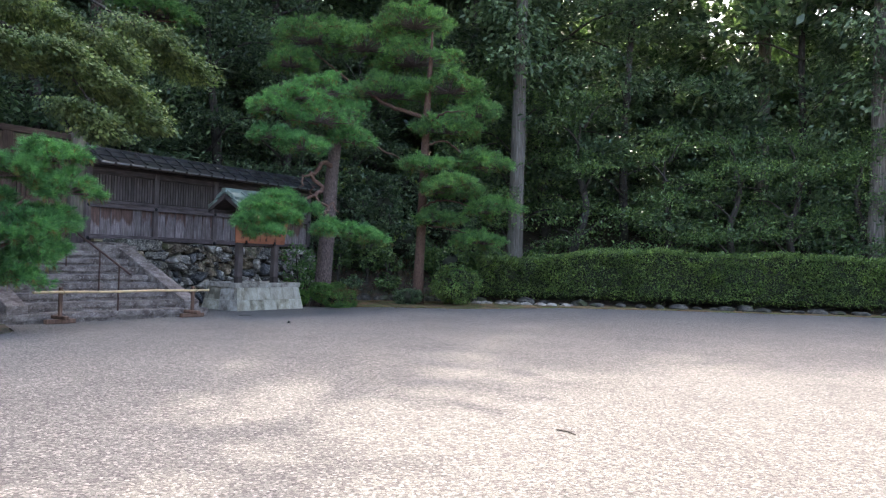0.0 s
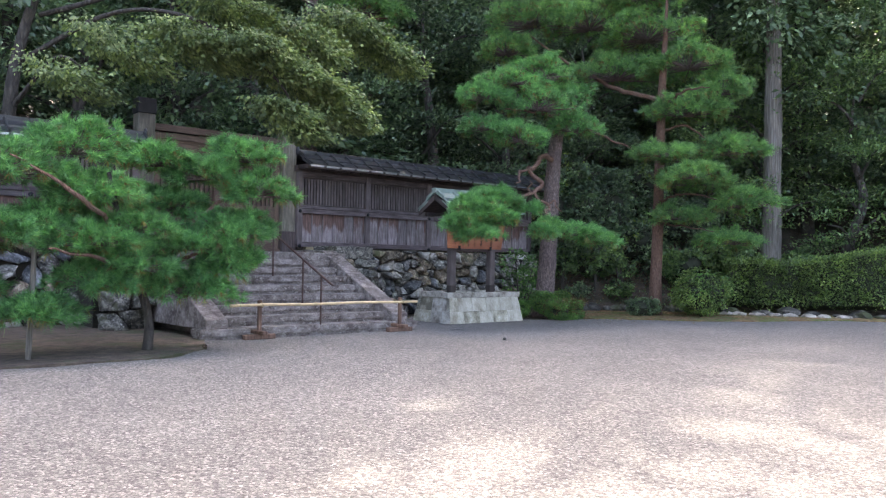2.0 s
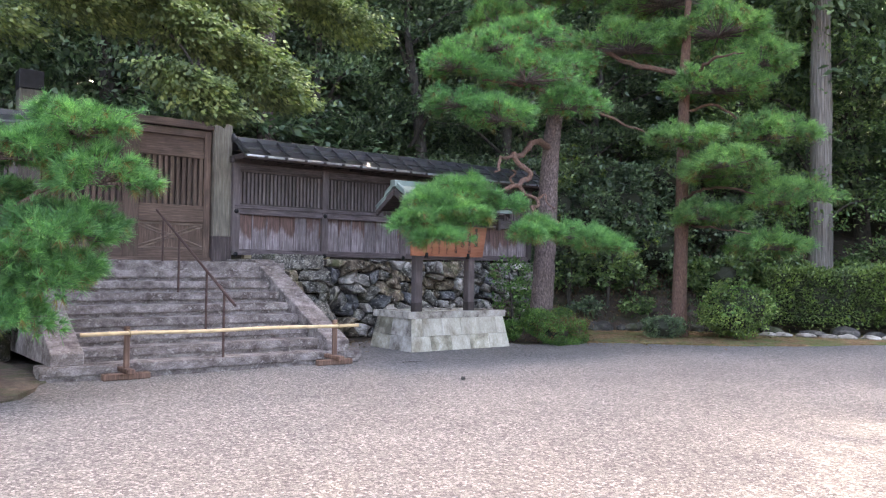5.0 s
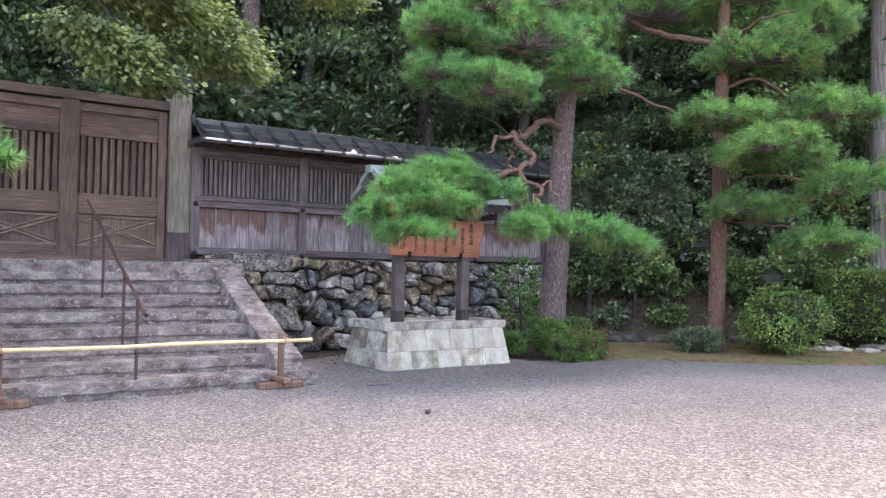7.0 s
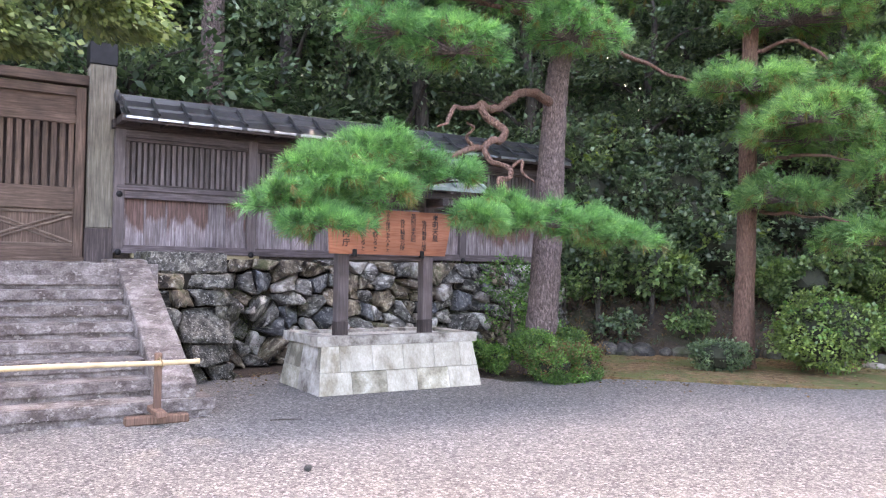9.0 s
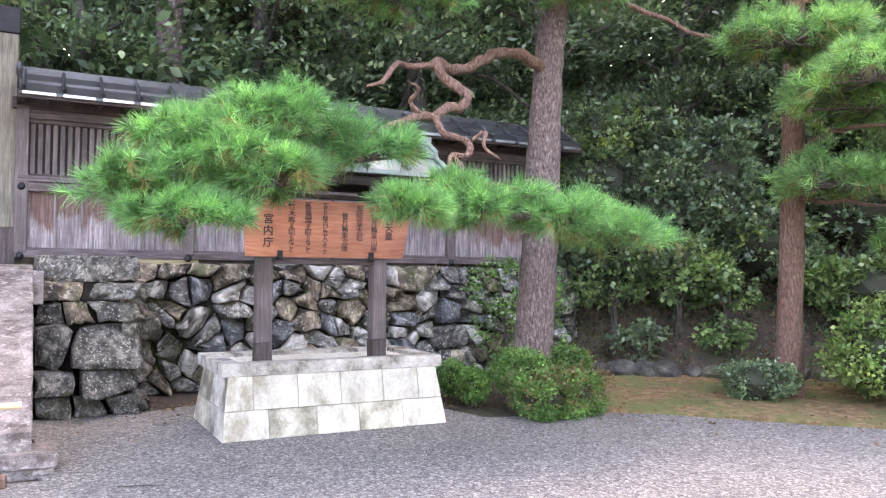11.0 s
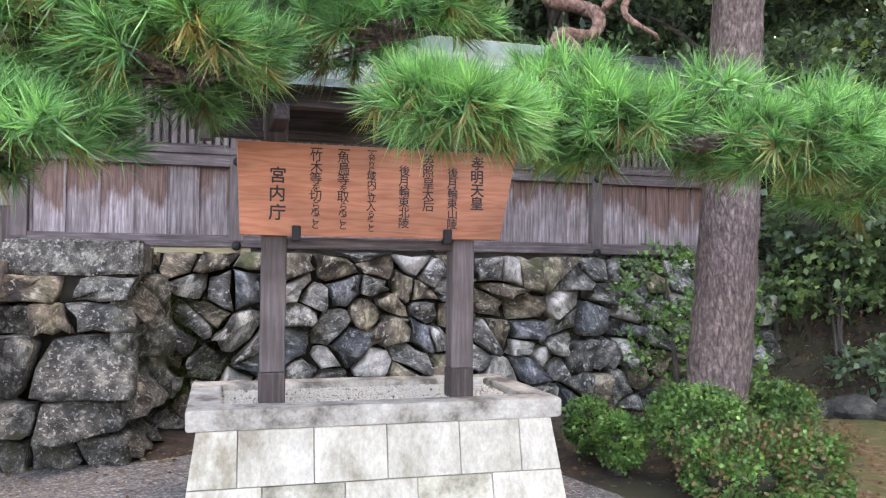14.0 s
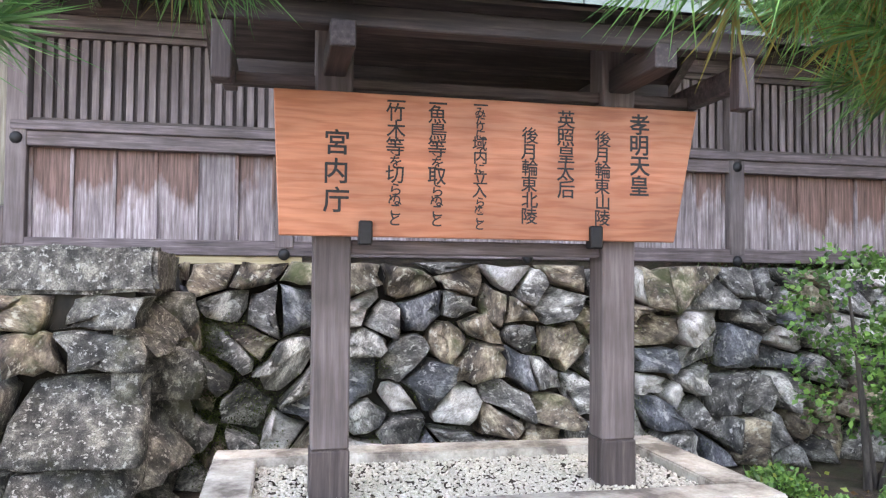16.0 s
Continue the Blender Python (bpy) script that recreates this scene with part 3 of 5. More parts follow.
def stone_mesh(poly, depth, r):
    """One rubble stone: its outline set back in the joint, a broken uneven face standing proud."""
    fine = []
    for a, b in zip(poly, poly[1:] + poly[:1]):
        n = 2 if math.dist(a, b) > 0.12 else 1
        fine += [(a[0] + (b[0] - a[0]) * s / n, a[1] + (b[1] - a[1]) * s / n) for s in range(n)]
    cx, cy = sum(p[0] for p in fine) / len(fine), sum(p[1] for p in fine) / len(fine)
    size = max(math.dist(p, (cx, cy)) for p in fine)
    tu, tv = r.uniform(-0.9, 0.9), r.uniform(-0.9, 0.6)
    bite = [r.uniform(0.78, 1.0) if r.random() < 0.5 else 1.03 for _ in fine]
    rings = []
    shrink = max(0.78, 1 - r.uniform(0.010, 0.036) / max(0.05, size))
    for f, d, j in ((shrink, -0.12, 0), (shrink * 0.99, depth * 0.45, 0.016), (shrink * 0.93, depth * 0.9, 0.045), (0.5, depth * 1.0, 0.06)):
        ring = []
        for p, bt in zip(fine, bite):
            u, v = cx + (p[0] - cx) * f * bt, cy + (p[1] - cy) * f * bt
            dd = d + ((u - cx) * tu + (v - cy) * tv if d > 0 else 0) + r.uniform(-1, 1) * j * min(1, size / 0.2)
            ring.append((u + r.uniform(-1, 1) * j * 0.4, v + r.uniform(-1, 1) * j * 0.4, dd))
        rings.append(ring)
    n = len(fine)
    verts = [p for ring in rings for p in ring] + [(cx, cy, depth + r.uniform(-0.015, 0.02))]
    faces = []
    for k in range(3):
        for i in range(n):
            a, b = k * n + i, k * n + (i + 1) % n
            faces += [(a, b, b + n), (a, b + n, a + n)]
    last = 3 * n
    faces += [(last + i, last + (i + 1) % n, 4 * n) for i in range(n)]
    return verts, faces


def rubble(parent, polys, to_world, depth, mats, seed):
    r = random.Random(seed)
    for poly in polys:
        v, f = stone_mesh(poly, depth * r.uniform(0.35, 1.75), r)
        raw("stone", [to_world(*p) for p in v], f, r.choice(mats), parent)


def wall_right(u, v, d):  # front of the long wall: leans back as it rises
    return (-17.86 - 0.24 * v + d, 12.6 + u, v - 0.02)


wall = thing("wall_fence_base", (-18.2, 16.2, 0), "rubble retaining wall of grey broken stones under the fence", "stone wall", kind="structure")
bm = bmesh.new()
for vs in ([(-17.98, 12.3, -0.1), (-17.98, 19.95, -0.1), (-18.4, 19.95, 1.66), (-18.4, 12.3, 1.66)], [(-19.0, 12.3, -0.1), (-19.0, 12.3, 1.66), (-19.0, 19.95, 1.66), (-19.0, 19.95, -0.1)]):
    bm.faces.new([bm.verts.new(p) for p in vs])
bmesh.ops.bridge_loops(bm, edges=bm.edges[:])
part("packing", bm, GAP, wall)
low = cells(7.3, 1.71, 0.33, 1.3, 3)
rubble(wall, low, wall_right, 0.15, RUBBLE, 5)
# moss in the damp joints near the stair
n = 900
mz, my = rng.uniform(0.1, 1.2, n), 12.62 + np.abs(rng.normal(0, 0.28, n))
far_ = rng.random(n) < 0.3
my[far_] = rng.uniform(13, 18, far_.sum())
mp = np.stack([-17.86 - 0.24 * mz - 0.0 + rng.uniform(-0.02, 0.05, n), my, mz], -1)
WALL_MOSS = (mp, np.tile(np.array([1.0, 0, 0.3]), (n, 1)))

bastion = thing("wall_stair_side", (-16.8, 12.05, 0), "stacked lichen-covered boulders beside the stair", "stone wall", kind="structure")
beam("packing", (-18.3, 11.45, -0.1), (-16.98, 12.48, 1.5), GAP, bastion, bevel=0)
front = lambda u, v, d: (-16.42 - 0.34 * v + d, 11.5 + u, v - 0.02)


def courses(w, rows, seed):
    """Roughly squared boulders in uneven rows, with slanting joints."""
    r = random.Random(seed)
    out, z0, low_edge = [], 0.0, lambda u: 0.0
    for h, cuts in rows:
        slope, mid = r.uniform(-0.16, 0.16), z0 + h
        top_edge = (lambda u, m=mid, q=slope: m + q * (u / w - 0.5)) if (h, cuts) != rows[-1] else (lambda u, m=mid: m)
        edges = [0.0] + [c * w for c in cuts] + [w]
        lean = [0.0] + [r.uniform(-0.09, 0.09) for _ in cuts] + [0.0]
        for k in range(len(edges) - 1):
            a0, b0, a1, b1 = edges[k] + lean[k], edges[k + 1] + lean[k + 1], edges[k] - lean[k], edges[k + 1] - lean[k + 1]
            m0, m1 = (a0 + b0) / 2, (a1 + b1) / 2
            out.append([(a0, low_edge(a0)), (m0, low_edge(m0)), (b0, low_edge(b0)), (b1, top_edge(b1)), (m1, top_edge(m1) + 0.02), (a1, top_edge(a1))])
        z0, low_edge = mid, top_edge
    return out


rubble(bastion, courses(1.12, [(0.24, (0.36, 0.66)), (0.27, (0.42,)), (0.48, (0.34,)), (0.25, (0.28, 0.52)), (0.22, (0.45,))], 11), front, 0.12, [STONES_BIG, STONES_BIG, STONES_BIG, STONES_WARM], 12)
side = lambda u, v, d: (-18.2 + u * (1 - 0.14 * v), 12.56 - 0.04 * v + d, v - 0.02)
rubble(bastion, [[(a, b) for a, b in p][::-1] for p in courses(1.75, [(0.34, (0.3, 0.6)), (0.4, (0.5,)), (0.38, (0.35, 0.7)), (0.33, (0.45,))], 13)], side, 0.07, [STONES_BIG], 14)
part("capstone", rough_block((-17.95, 11.52, 1.44), (-16.92, 12.62, 1.74), 0.12, 0.02, 0.03, 5), STONES_BIG, bastion)

wall_l = thing("wall_left_of_stair", (-18.0, 3, 0), "rubble retaining wall of grey stones behind the low pine", "stone wall", kind="structure")
beam("packing", (-19.0, -9, -0.1), (-18.15, 7.2, 1.66), GAP, wall_l, bevel=0)
rubble(wall_l, cells(9.2, 1.7, 0.42, 1.2, 21), lambda u, v, d: (-17.9 - 0.2 * v + d, -2.0 + u, v - 0.02), 0.10, RUBBLE, 22)
front_l = lambda u, v, d: (-16.42 - 0.34 * v + d, 6.05 + u, v - 0.02)
rubble(wall_l, courses(1.08, [(0.4, (0.4,)), (0.42, (0.6,)), (0.42, (0.35,)), (0.38, (0.55,))], 23), front_l, 0.10, [STONES_BIG], 24)
beam("packing", (-18.3, 6.1, -0.1), (-16.98, 7.14, 1.6), GAP, wall_l, bevel=0)


# ---- fence with its little roof ----
FX = -18.39


def fence(name, posts, label):
    y_lo, y_hi = min(posts), max(posts)
    ob = thing(name, (FX, (y_lo + y_hi) / 2, 1.72), label, "fence", kind="structure")
    beam("sill", (FX - 0.16, y_lo - 0.06, 1.73), (FX + 0.05, y_hi + 0.06, 1.855), W_RAIL, ob)
    beam("pale_shim", (FX - 0.12, y_lo + 0.2, 1.66), (FX + 0.02, y_lo + 2.2, 1.73), W_PALE, ob)
    beam("middle_rail", (FX - 0.11, y_lo - 0.06, 2.57), (FX + 0.045, y_hi + 0.06, 2.69), W_RAIL, ob)
    beam("rail_ledge", (FX - 0.11, y_lo - 0.04, 2.69), (FX + 0.075, y_hi + 0.04, 2.765), W_RAIL, ob)
    beam("top_rail", (FX - 0.11, y_lo - 0.06, 3.50), (FX + 0.04, y_hi + 0.06, 3.62), W_RAIL, ob)
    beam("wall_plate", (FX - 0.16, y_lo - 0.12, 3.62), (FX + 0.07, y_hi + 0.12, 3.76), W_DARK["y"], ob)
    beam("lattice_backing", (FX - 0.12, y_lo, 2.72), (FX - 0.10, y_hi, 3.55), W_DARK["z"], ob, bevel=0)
    ordered = sorted(posts)
    for y in ordered:
        beam("post", (FX - 0.13, y - 0.075, 1.80), (FX + 0.058, y + 0.075, 3.64), W_POST, ob)
        for z in (1.745, 2.625):
            bm_ = bmesh.new()
            bmesh.ops.create_uvsphere(bm_, u_segments=12, v_segments=6, radius=0.05)
            for v in bm_.verts:
                v.co = Vector((FX + 0.055 + v.co.x * 0.7, y + v.co.y, z + v.co.z))
            part("nail_boss", bm_, IRON, ob, "black iron nail boss", True)
    for a, b in zip(ordered, ordered[1:]):
        a, b = a + 0.075, b - 0.075
        n = round((b - a) / 0.325)
        for k in range(n):
            w = (b - a) / n
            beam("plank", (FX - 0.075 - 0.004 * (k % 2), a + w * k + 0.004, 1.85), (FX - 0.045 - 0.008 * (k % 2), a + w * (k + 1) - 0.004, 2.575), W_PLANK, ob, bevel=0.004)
        for k in range(n + 1):
            yy = min(max(a + (b - a) * k / n, a + 0.016), b - 0.016)
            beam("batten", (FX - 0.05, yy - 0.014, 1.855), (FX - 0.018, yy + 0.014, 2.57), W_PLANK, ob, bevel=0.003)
        beam("lattice_frame", (FX - 0.09, a, 2.765), (FX + 0.0, b, 2.80), W_DARK["y"], ob, bevel=0.003)
        beam("lattice_frame", (FX - 0.09, a, 3.45), (FX + 0.0, b, 3.50), W_DARK["y"], ob, bevel=0.003)
        m_ = int((b - a) / 0.085)
        first = None
        for k in range(m_):
            yy = a + (b - a) * (k + 0.5) / m_
            if first is None:
                first = beam("slat", (FX - 0.065, yy - 0.027, 2.80), (FX - 0.035, yy + 0.027, 3.45), W_POST, ob, bevel=0.003)
                y_first = yy
            else:
                s = new("slat", first.data)
                s.location = (0, yy - y_first, 0)
                adopt(s, ob)
    # roof: two sloping courses of sheet with battens, ridge beam and end ornament
    x_e, z_e, x_r, z_r = FX + 0.56, 3.74, FX - 0.05, 4.07
    ends = (y_lo - 0.05, y_hi + 0.22)
    for sgn in (1, -1):
        for c, (s0, s1, lift) in enumerate(((0.0, 0.58, 0.0), (0.5, 1.0, 0.035))):
            bm_ = bmesh.new()
            pr = []
            for s in (s0, s1):
                x = x_r + sgn * (x_e - x_r) * (1 - s)
                z = z_e + (z_r - z_e) * s + lift
                pr.append((x, z))
            (xa, za), (xb, zb) = pr
            v = [bm_.verts.new(p) for y in ends for p in ((xa, y, za), (xa, y, za - 0.035), (xb, y, zb - 0.035), (xb, y, zb))]
            for f in ((0, 1, 2, 3), (7, 6, 5, 4), (0, 4, 5, 1), (1, 5, 6, 2), (2, 6, 7, 3), (3, 7, 4, 0)):
                bm_.faces.new([v[q] for q in f])
            bmesh.ops.recalc_face_normals(bm_, faces=bm_.faces)
            part("roof_course", bm_, ROOF, ob)
        n = round((ends[1] - ends[0]) / 0.46)
        for k in range(n + 1):
            yy = ends[0] + 0.06 + (ends[1] - ends[0] - 0.12) * k / n
            pts, rad = [], []
            for s in (0.0, 0.3, 0.6, 0.9):
                x = x_r + sgn * (x_e - x_r) * (1 - s) + sgn * 0.03 * (s == 0)
                pts.append((x, yy, z_e + (z_r - z_e) * s + 0.045 + 0.035 * (s > 0.5)))
                rad.append(0.024)
            vv, ff = tube_arrays(pts, rad, 6)
            raw("roof_batten", vv, ff, ROOF, ob)
    beam("ridge_beam", (x_r - 0.07, ends[0] - 0.02, 4.05), (x_r + 0.07, ends[1] + 0.02, 4.16), ROOF, ob)
    bays = round((ends[1] - ends[0]) / 0.46)
    for k in range(bays):
        ya, yb = ends[0] + (ends[1] - ends[0]) * k / bays + 0.04, ends[0] + (ends[1] - ends[0]) * (k + 1) / bays - 0.04
        # added bright strip per bay, imitates the roof sheet's edge reflecting sky
        beam("eave_glint_strip", (x_e - 0.02, ya, z_e - 0.038), (x_e + 0.012, yb, z_e + 0.004), EAVE_GLINT, ob, bevel=0.004)
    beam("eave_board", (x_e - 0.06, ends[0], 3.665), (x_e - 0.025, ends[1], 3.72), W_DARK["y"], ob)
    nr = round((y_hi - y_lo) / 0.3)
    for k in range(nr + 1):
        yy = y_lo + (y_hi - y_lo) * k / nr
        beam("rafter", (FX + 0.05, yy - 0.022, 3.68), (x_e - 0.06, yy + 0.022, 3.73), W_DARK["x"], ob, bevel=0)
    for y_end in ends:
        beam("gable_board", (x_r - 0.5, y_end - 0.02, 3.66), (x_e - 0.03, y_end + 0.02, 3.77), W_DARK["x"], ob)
        bm_ = bmesh.new()
        bmesh.ops.create_uvsphere(bm_, u_segments=14, v_segments=8, radius=0.1)
        for v in bm_.verts:
            v.co = Vector((x_r + v.co.x, y_end + v.co.y * 0.45, 4.13 + v.co.z * 1.1))
        part("ridge_end_ornament", bm_, ROOF, ob, smooth=True)
    return ob


fence("fence_right", [11.35, 13.4, 15.5, 17.55, 19.6], "weathered wooden fence with lattice, planks and a small dark roof on the stone wall")
fence("fence_left", [7.3 - 2.05 * k for k in range(6)], "weathered roofed wooden fence behind the low pine")


# ---- gate ----
gate = thing("gate_1", (-18.6, 9.33, 1.57), "closed brown double gate with lattice and crossed lower panels", "gate", kind="structure")
GX = -18.62
for yc in (11.1, 7.56):
    beam("gate_post", (GX - 0.2, yc - 0.185, 2.1), (GX + 0.17, yc + 0.185, 4.58), W_GPOST, gate, bevel=0.012)
    beam("post_shoe", (GX - 0.22, yc - 0.2, 1.55), (GX + 0.19, yc + 0.2, 2.1), W_DARK["z"], gate, bevel=0.01)
    beam("post_cap", (GX - 0.215, yc - 0.2, 4.58), (GX + 0.185, yc + 0.2, 4.92), IRON, gate, "dark metal cap", bevel=0.012)
beam("threshold", (GX - 0.12, 7.7, 1.55), (GX + 0.1, 10.95, 1.66), W_GATE["y"], gate)
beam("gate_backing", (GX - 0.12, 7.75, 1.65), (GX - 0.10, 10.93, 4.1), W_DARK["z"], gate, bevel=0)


def gate_leaf(y0, y1):
    leaf_ = beam("gate_leaf", (GX - 0.08, y0, 1.66), (GX - 0.06, y1, 4.2), W_DARK["z"], gate, bevel=0)
    beam("lower_panel", (GX - 0.06, y0 + 0.1, 1.7), (GX - 0.008, y1 - 0.1, 2.5), W_GATE["z"], leaf_, bevel=0)
    beam("upper_panel", (GX - 0.06, y0 + 0.1, 3.7), (GX - 0.008, y1 - 0.1, 4.15), W_GATE["y"], leaf_, bevel=0)
    for a, b in ((y0, y0 + 0.14), (y1 - 0.14, y1)):
        beam("stile", (GX - 0.02, a, 1.66), (GX + 0.05, b, 4.22), W_GATE["z"], leaf_)
    a, b = y0 + 0.14, y1 - 0.14
    for z0, z1 in ((1.66, 1.82), (2.36, 2.70), (3.66, 3.80), (4.08, 4.22)):
        beam("cross_rail", (GX - 0.02, a, z0), (GX + 0.043, b, z1), W_GATE["y"], leaf_)
    n = 11
    for k in range(n):
        yy = a + (b - a) * (k + 0.5) / n
        beam("slat", (GX - 0.012, yy - 0.036, 2.70), (GX + 0.018, yy + 0.036, 3.66), W_GATE["z"], leaf_, bevel=0.004)
    for z in (1.84, 2.32):
        beam("panel_trim", (GX - 0.01, a, z - 0.02), (GX + 0.025, b, z + 0.02), W_TRIM, leaf_, bevel=0.004)
    for s in (1, -1):
        for off in (-0.03, 0.03):
            bm_ = box_bm((-0.015, -0.55, -0.014), (0.015, 0.55, 0.014), 0.003)
            dz, dy = 0.46, b - a
            ln = math.hypot(dz, dy)
            m_ = Matrix.Translation((GX + 0.008 + 0.004 * s, (a + b) / 2, 2.08 + off)) @ Matrix.Rotation(s * math.atan2(dz, dy), 4, "X") @ Matrix.Diagonal((1, ln / 1.1, 1, 1))
            bm_.transform(m_)
            part("cross_brace", bm_, W_TRIM, leaf_)


gate_leaf(7.78, 9.32)
gate_leaf(9.34, 10.89)
beam("meeting_stile", (GX + 0.0, 9.2, 1.66), (GX + 0.075, 9.46, 4.25), W_GATE["z"], gate)
beam("lintel", (GX - 0.1, 7.74, 4.25), (GX + 0.09, 10.93, 4.40), W_GATE["y"], gate)


# ---- handrail on the stair ----
rail = thing("handrail", (-15.4, 9.38, 0.17), "thin rusty iron handrail running up the middle of the stair", "handrail")
RX0, RX1 = -13.58, -17.14
rz = lambda x: 0.94 + (x - RX0) / (RX1 - RX0) * 1.53
limb("rail_bar", [(RX0, 9.38, rz(RX0)), (-15.4, 9.38, rz(-15.4)), (RX1, 9.38, rz(RX1))], [0.022] * 3, RUST, rail, sides=8, wob=0)
for x, k in ((-13.98, 0), (-14.68, 2), (-15.94, 5), (-16.77, 7)):
    limb("post", [(x, 9.38, RISE * (k + 1) - 0.01), (x, 9.38, rz(x))], [0.019, 0.019], RUST, rail, sides=8, wob=0, steps=1)

# ---- bamboo barrier in front of the stair ----
bar = thing("bamboo_barrier", (-13.62, 9.6, 0), "low bamboo pole lashed to two wooden stands before the stair", "barrier")
pts, rad = [], []
for k in range(13):
    y = 7.39 + 4.02 * k / 12
    pts += [(-13.62, y - 0.012, 0.60 + 0.006 * math.sin(k)), (-13.62, y, 0.601 + 0.006 * math.sin(k)), (-13.62, y + 0.012, 0.60 + 0.006 * math.sin(k))]
    rad += [0.026, 0.031, 0.026]
v, f = tube_arrays(pts, rad, 10)
raw("bamboo_pole", v, f, BAMBOO, bar, smooth=True)
for y in (7.96, 11.04):
    beam("stake", (-13.72, y - 0.035, 0.04), (-13.655, y + 0.035, 0.69), STAKE, bar, bevel=0.012)
    beam("foot", (-13.74, y - 0.3, 0.0), (-13.63, y + 0.3, 0.085), STAKE, bar, bevel=0.012)
    beam("foot", (-13.93, y - 0.05, 0.085), (-13.45, y + 0.05, 0.15), STAKE, bar, bevel=0.012)
    v, f = tube_arrays([(-13.69, y - 0.03, 0.595), (-13.62, y, 0.645), (-13.58, y + 0.02, 0.605), (-13.63, y + 0.03, 0.555), (-13.7, y + 0.03, 0.585)], [0.009] * 5, 5)
    raw("cord", v, f, HEMP, bar)

# ---- plinth of the notice board ----
plinth = thing("stone_plinth", (-15.15, 14.23, 0), "battered plinth of pale granite blocks with a projecting cap", "plinth", kind="structure")
PX0, PX1, PY0, PY1 = -15.86, -14.47, 13.05, 15.40  # at the ground
BAT = 0.13


def battered(y0, y1, z0, z1, face):
    """A block of one face, leaning in as it rises."""
    bm_ = bmesh.new()
    g = 0.002
    co = []
    for z in (z0 + g, z1 - g):
        t = BAT * z / 0.58
        for a in (y0 + g, y1 - g):
            for d in (0.0, -0.12):
                if face == "front":
                    yy = min(max(a, PY0 + t * 0.6), PY1 - t * 0.6)
                    co.append((PX1 - t + d, yy, z))
                elif face == "back":
                    co.append((PX0 + t - d, min(max(a, PY0 + t * 0.6), PY1 - t * 0.6), z))
                elif face == "left":
                    co.append((min(max(a, PX0 + t), PX1 - t - 0.01), PY0 + t * 0.6 - d, z))
                else:
                    co.append((min(max(a, PX0 + t), PX1 - t - 0.01), PY1 - t * 0.6 + d, z))
    vs = [bm_.verts.new(c) for c in co]
    for q in ((0, 1, 3, 2), (4, 6, 7, 5), (0, 2, 6, 4), (1, 5, 7, 3), (0, 4, 5, 1), (2, 3, 7, 6)):
        bm_.faces.new([vs[k] for k in q])
    bmesh.ops.recalc_face_normals(bm_, faces=bm_.faces)
    bmesh.ops.bevel(bm_, geom=bm_.edges[:], offset=0.004, segments=1, affect="EDGES")
    return bm_


for z0, z1, cuts, mats in ((0.0, 0.27, (13.05, 13.50, 13.98, 14.42, 14.90, 15.40), (GRANITE, GRANITE_WARM, GRANITE, GRANITE_WARM, GRANITE)),
                           (0.27, 0.585, (13.05, 13.36, 13.80, 14.24, 14.70, 15.10, 15.40), (GRANITE,) * 6)):
    for (a, b), m_ in zip(zip(cuts, cuts[1:]), mats):
        part("stone_block", battered(a, b, z0, z1, "front"), m_, plinth)
    for fc in ("left", "right"):
        part("stone_block", battered(PX0, -15.2, z0, z1, fc), GRANITE_WARM, plinth)
        part("stone_block", battered(-15.2, PX1, z0, z1, fc), CAPSTONE, plinth)
    part("stone_block", battered(PY0, PY1, z0, z1, "back"), GRANITE, plinth)
CX0, CX1, CY0, CY1 = -15.80, -14.60, 13.07, 15.40
part("cap_stone", rough_block((CX1 - 0.2, CY0, 0.585), (CX1, CY1, 0.705), 0.2, 0.003, 0.008, 1), CAPSTONE, plinth, smooth=False)
part("cap_stone", rough_block((CX0, CY0, 0.585), (CX0 + 0.19, CY1, 0.705), 0.2, 0.003, 0.008, 2), CAPSTONE, plinth)
part("cap_stone", rough_block((CX0 + 0.193, CY0, 0.585), (CX1 - 0.203, CY0 + 0.2, 0.705), 0.2, 0.003, 0.008, 3), CAPSTONE, plinth)
part("cap_stone", rough_block((CX0 + 0.193, CY1 - 0.2, 0.585), (CX1 - 0.203, CY1, 0.705), 0.2, 0.003, 0.008, 4), CAPSTONE, plinth)
part("fill", box_bm((CX0 + 0.15, CY0 + 0.15, 0.1), (CX1 - 0.15, CY1 - 0.15, 0.655), 0), SOIL, plinth)
oc = np.array([(1, 0, 0), (-1, 0, 0), (0, 1, 0), (0, -1, 0), (0, 0, 1), (0, 0, -1)], float)
of = np.array([(0, 2, 4), (2, 1, 4), (1, 3, 4), (3, 0, 4), (2, 0, 5), (1, 2, 5), (3, 1, 5), (0, 3, 5)])


def pebbles(n, lo, hi, z, size, name, label, mat_):
    c = np.stack([rng.uniform(lo[0], hi[0], n), rng.uniform(lo[1], hi[1], n), z + rng.uniform(-0.3, 0.3, n) * size], -1)
    k = size * rng.uniform(0.5, 1.2, (n, 1, 1)) * rng.uniform(0.6, 1.2, (n, 6, 1)) * np.array([1, 1, 0.7])
    q, _ = np.linalg.qr(rng.standard_normal((n, 3, 3)))
    v = c[:, None, :] + np.einsum("nij,kj->nki", q, oc) * k
    f = of[None] + 6 * np.arange(n)[:, None, None]
    return tagged(raw(name, v.reshape(-1, 3), f.reshape(-1, 3), mat_), label, "gravel", kind="stuff")


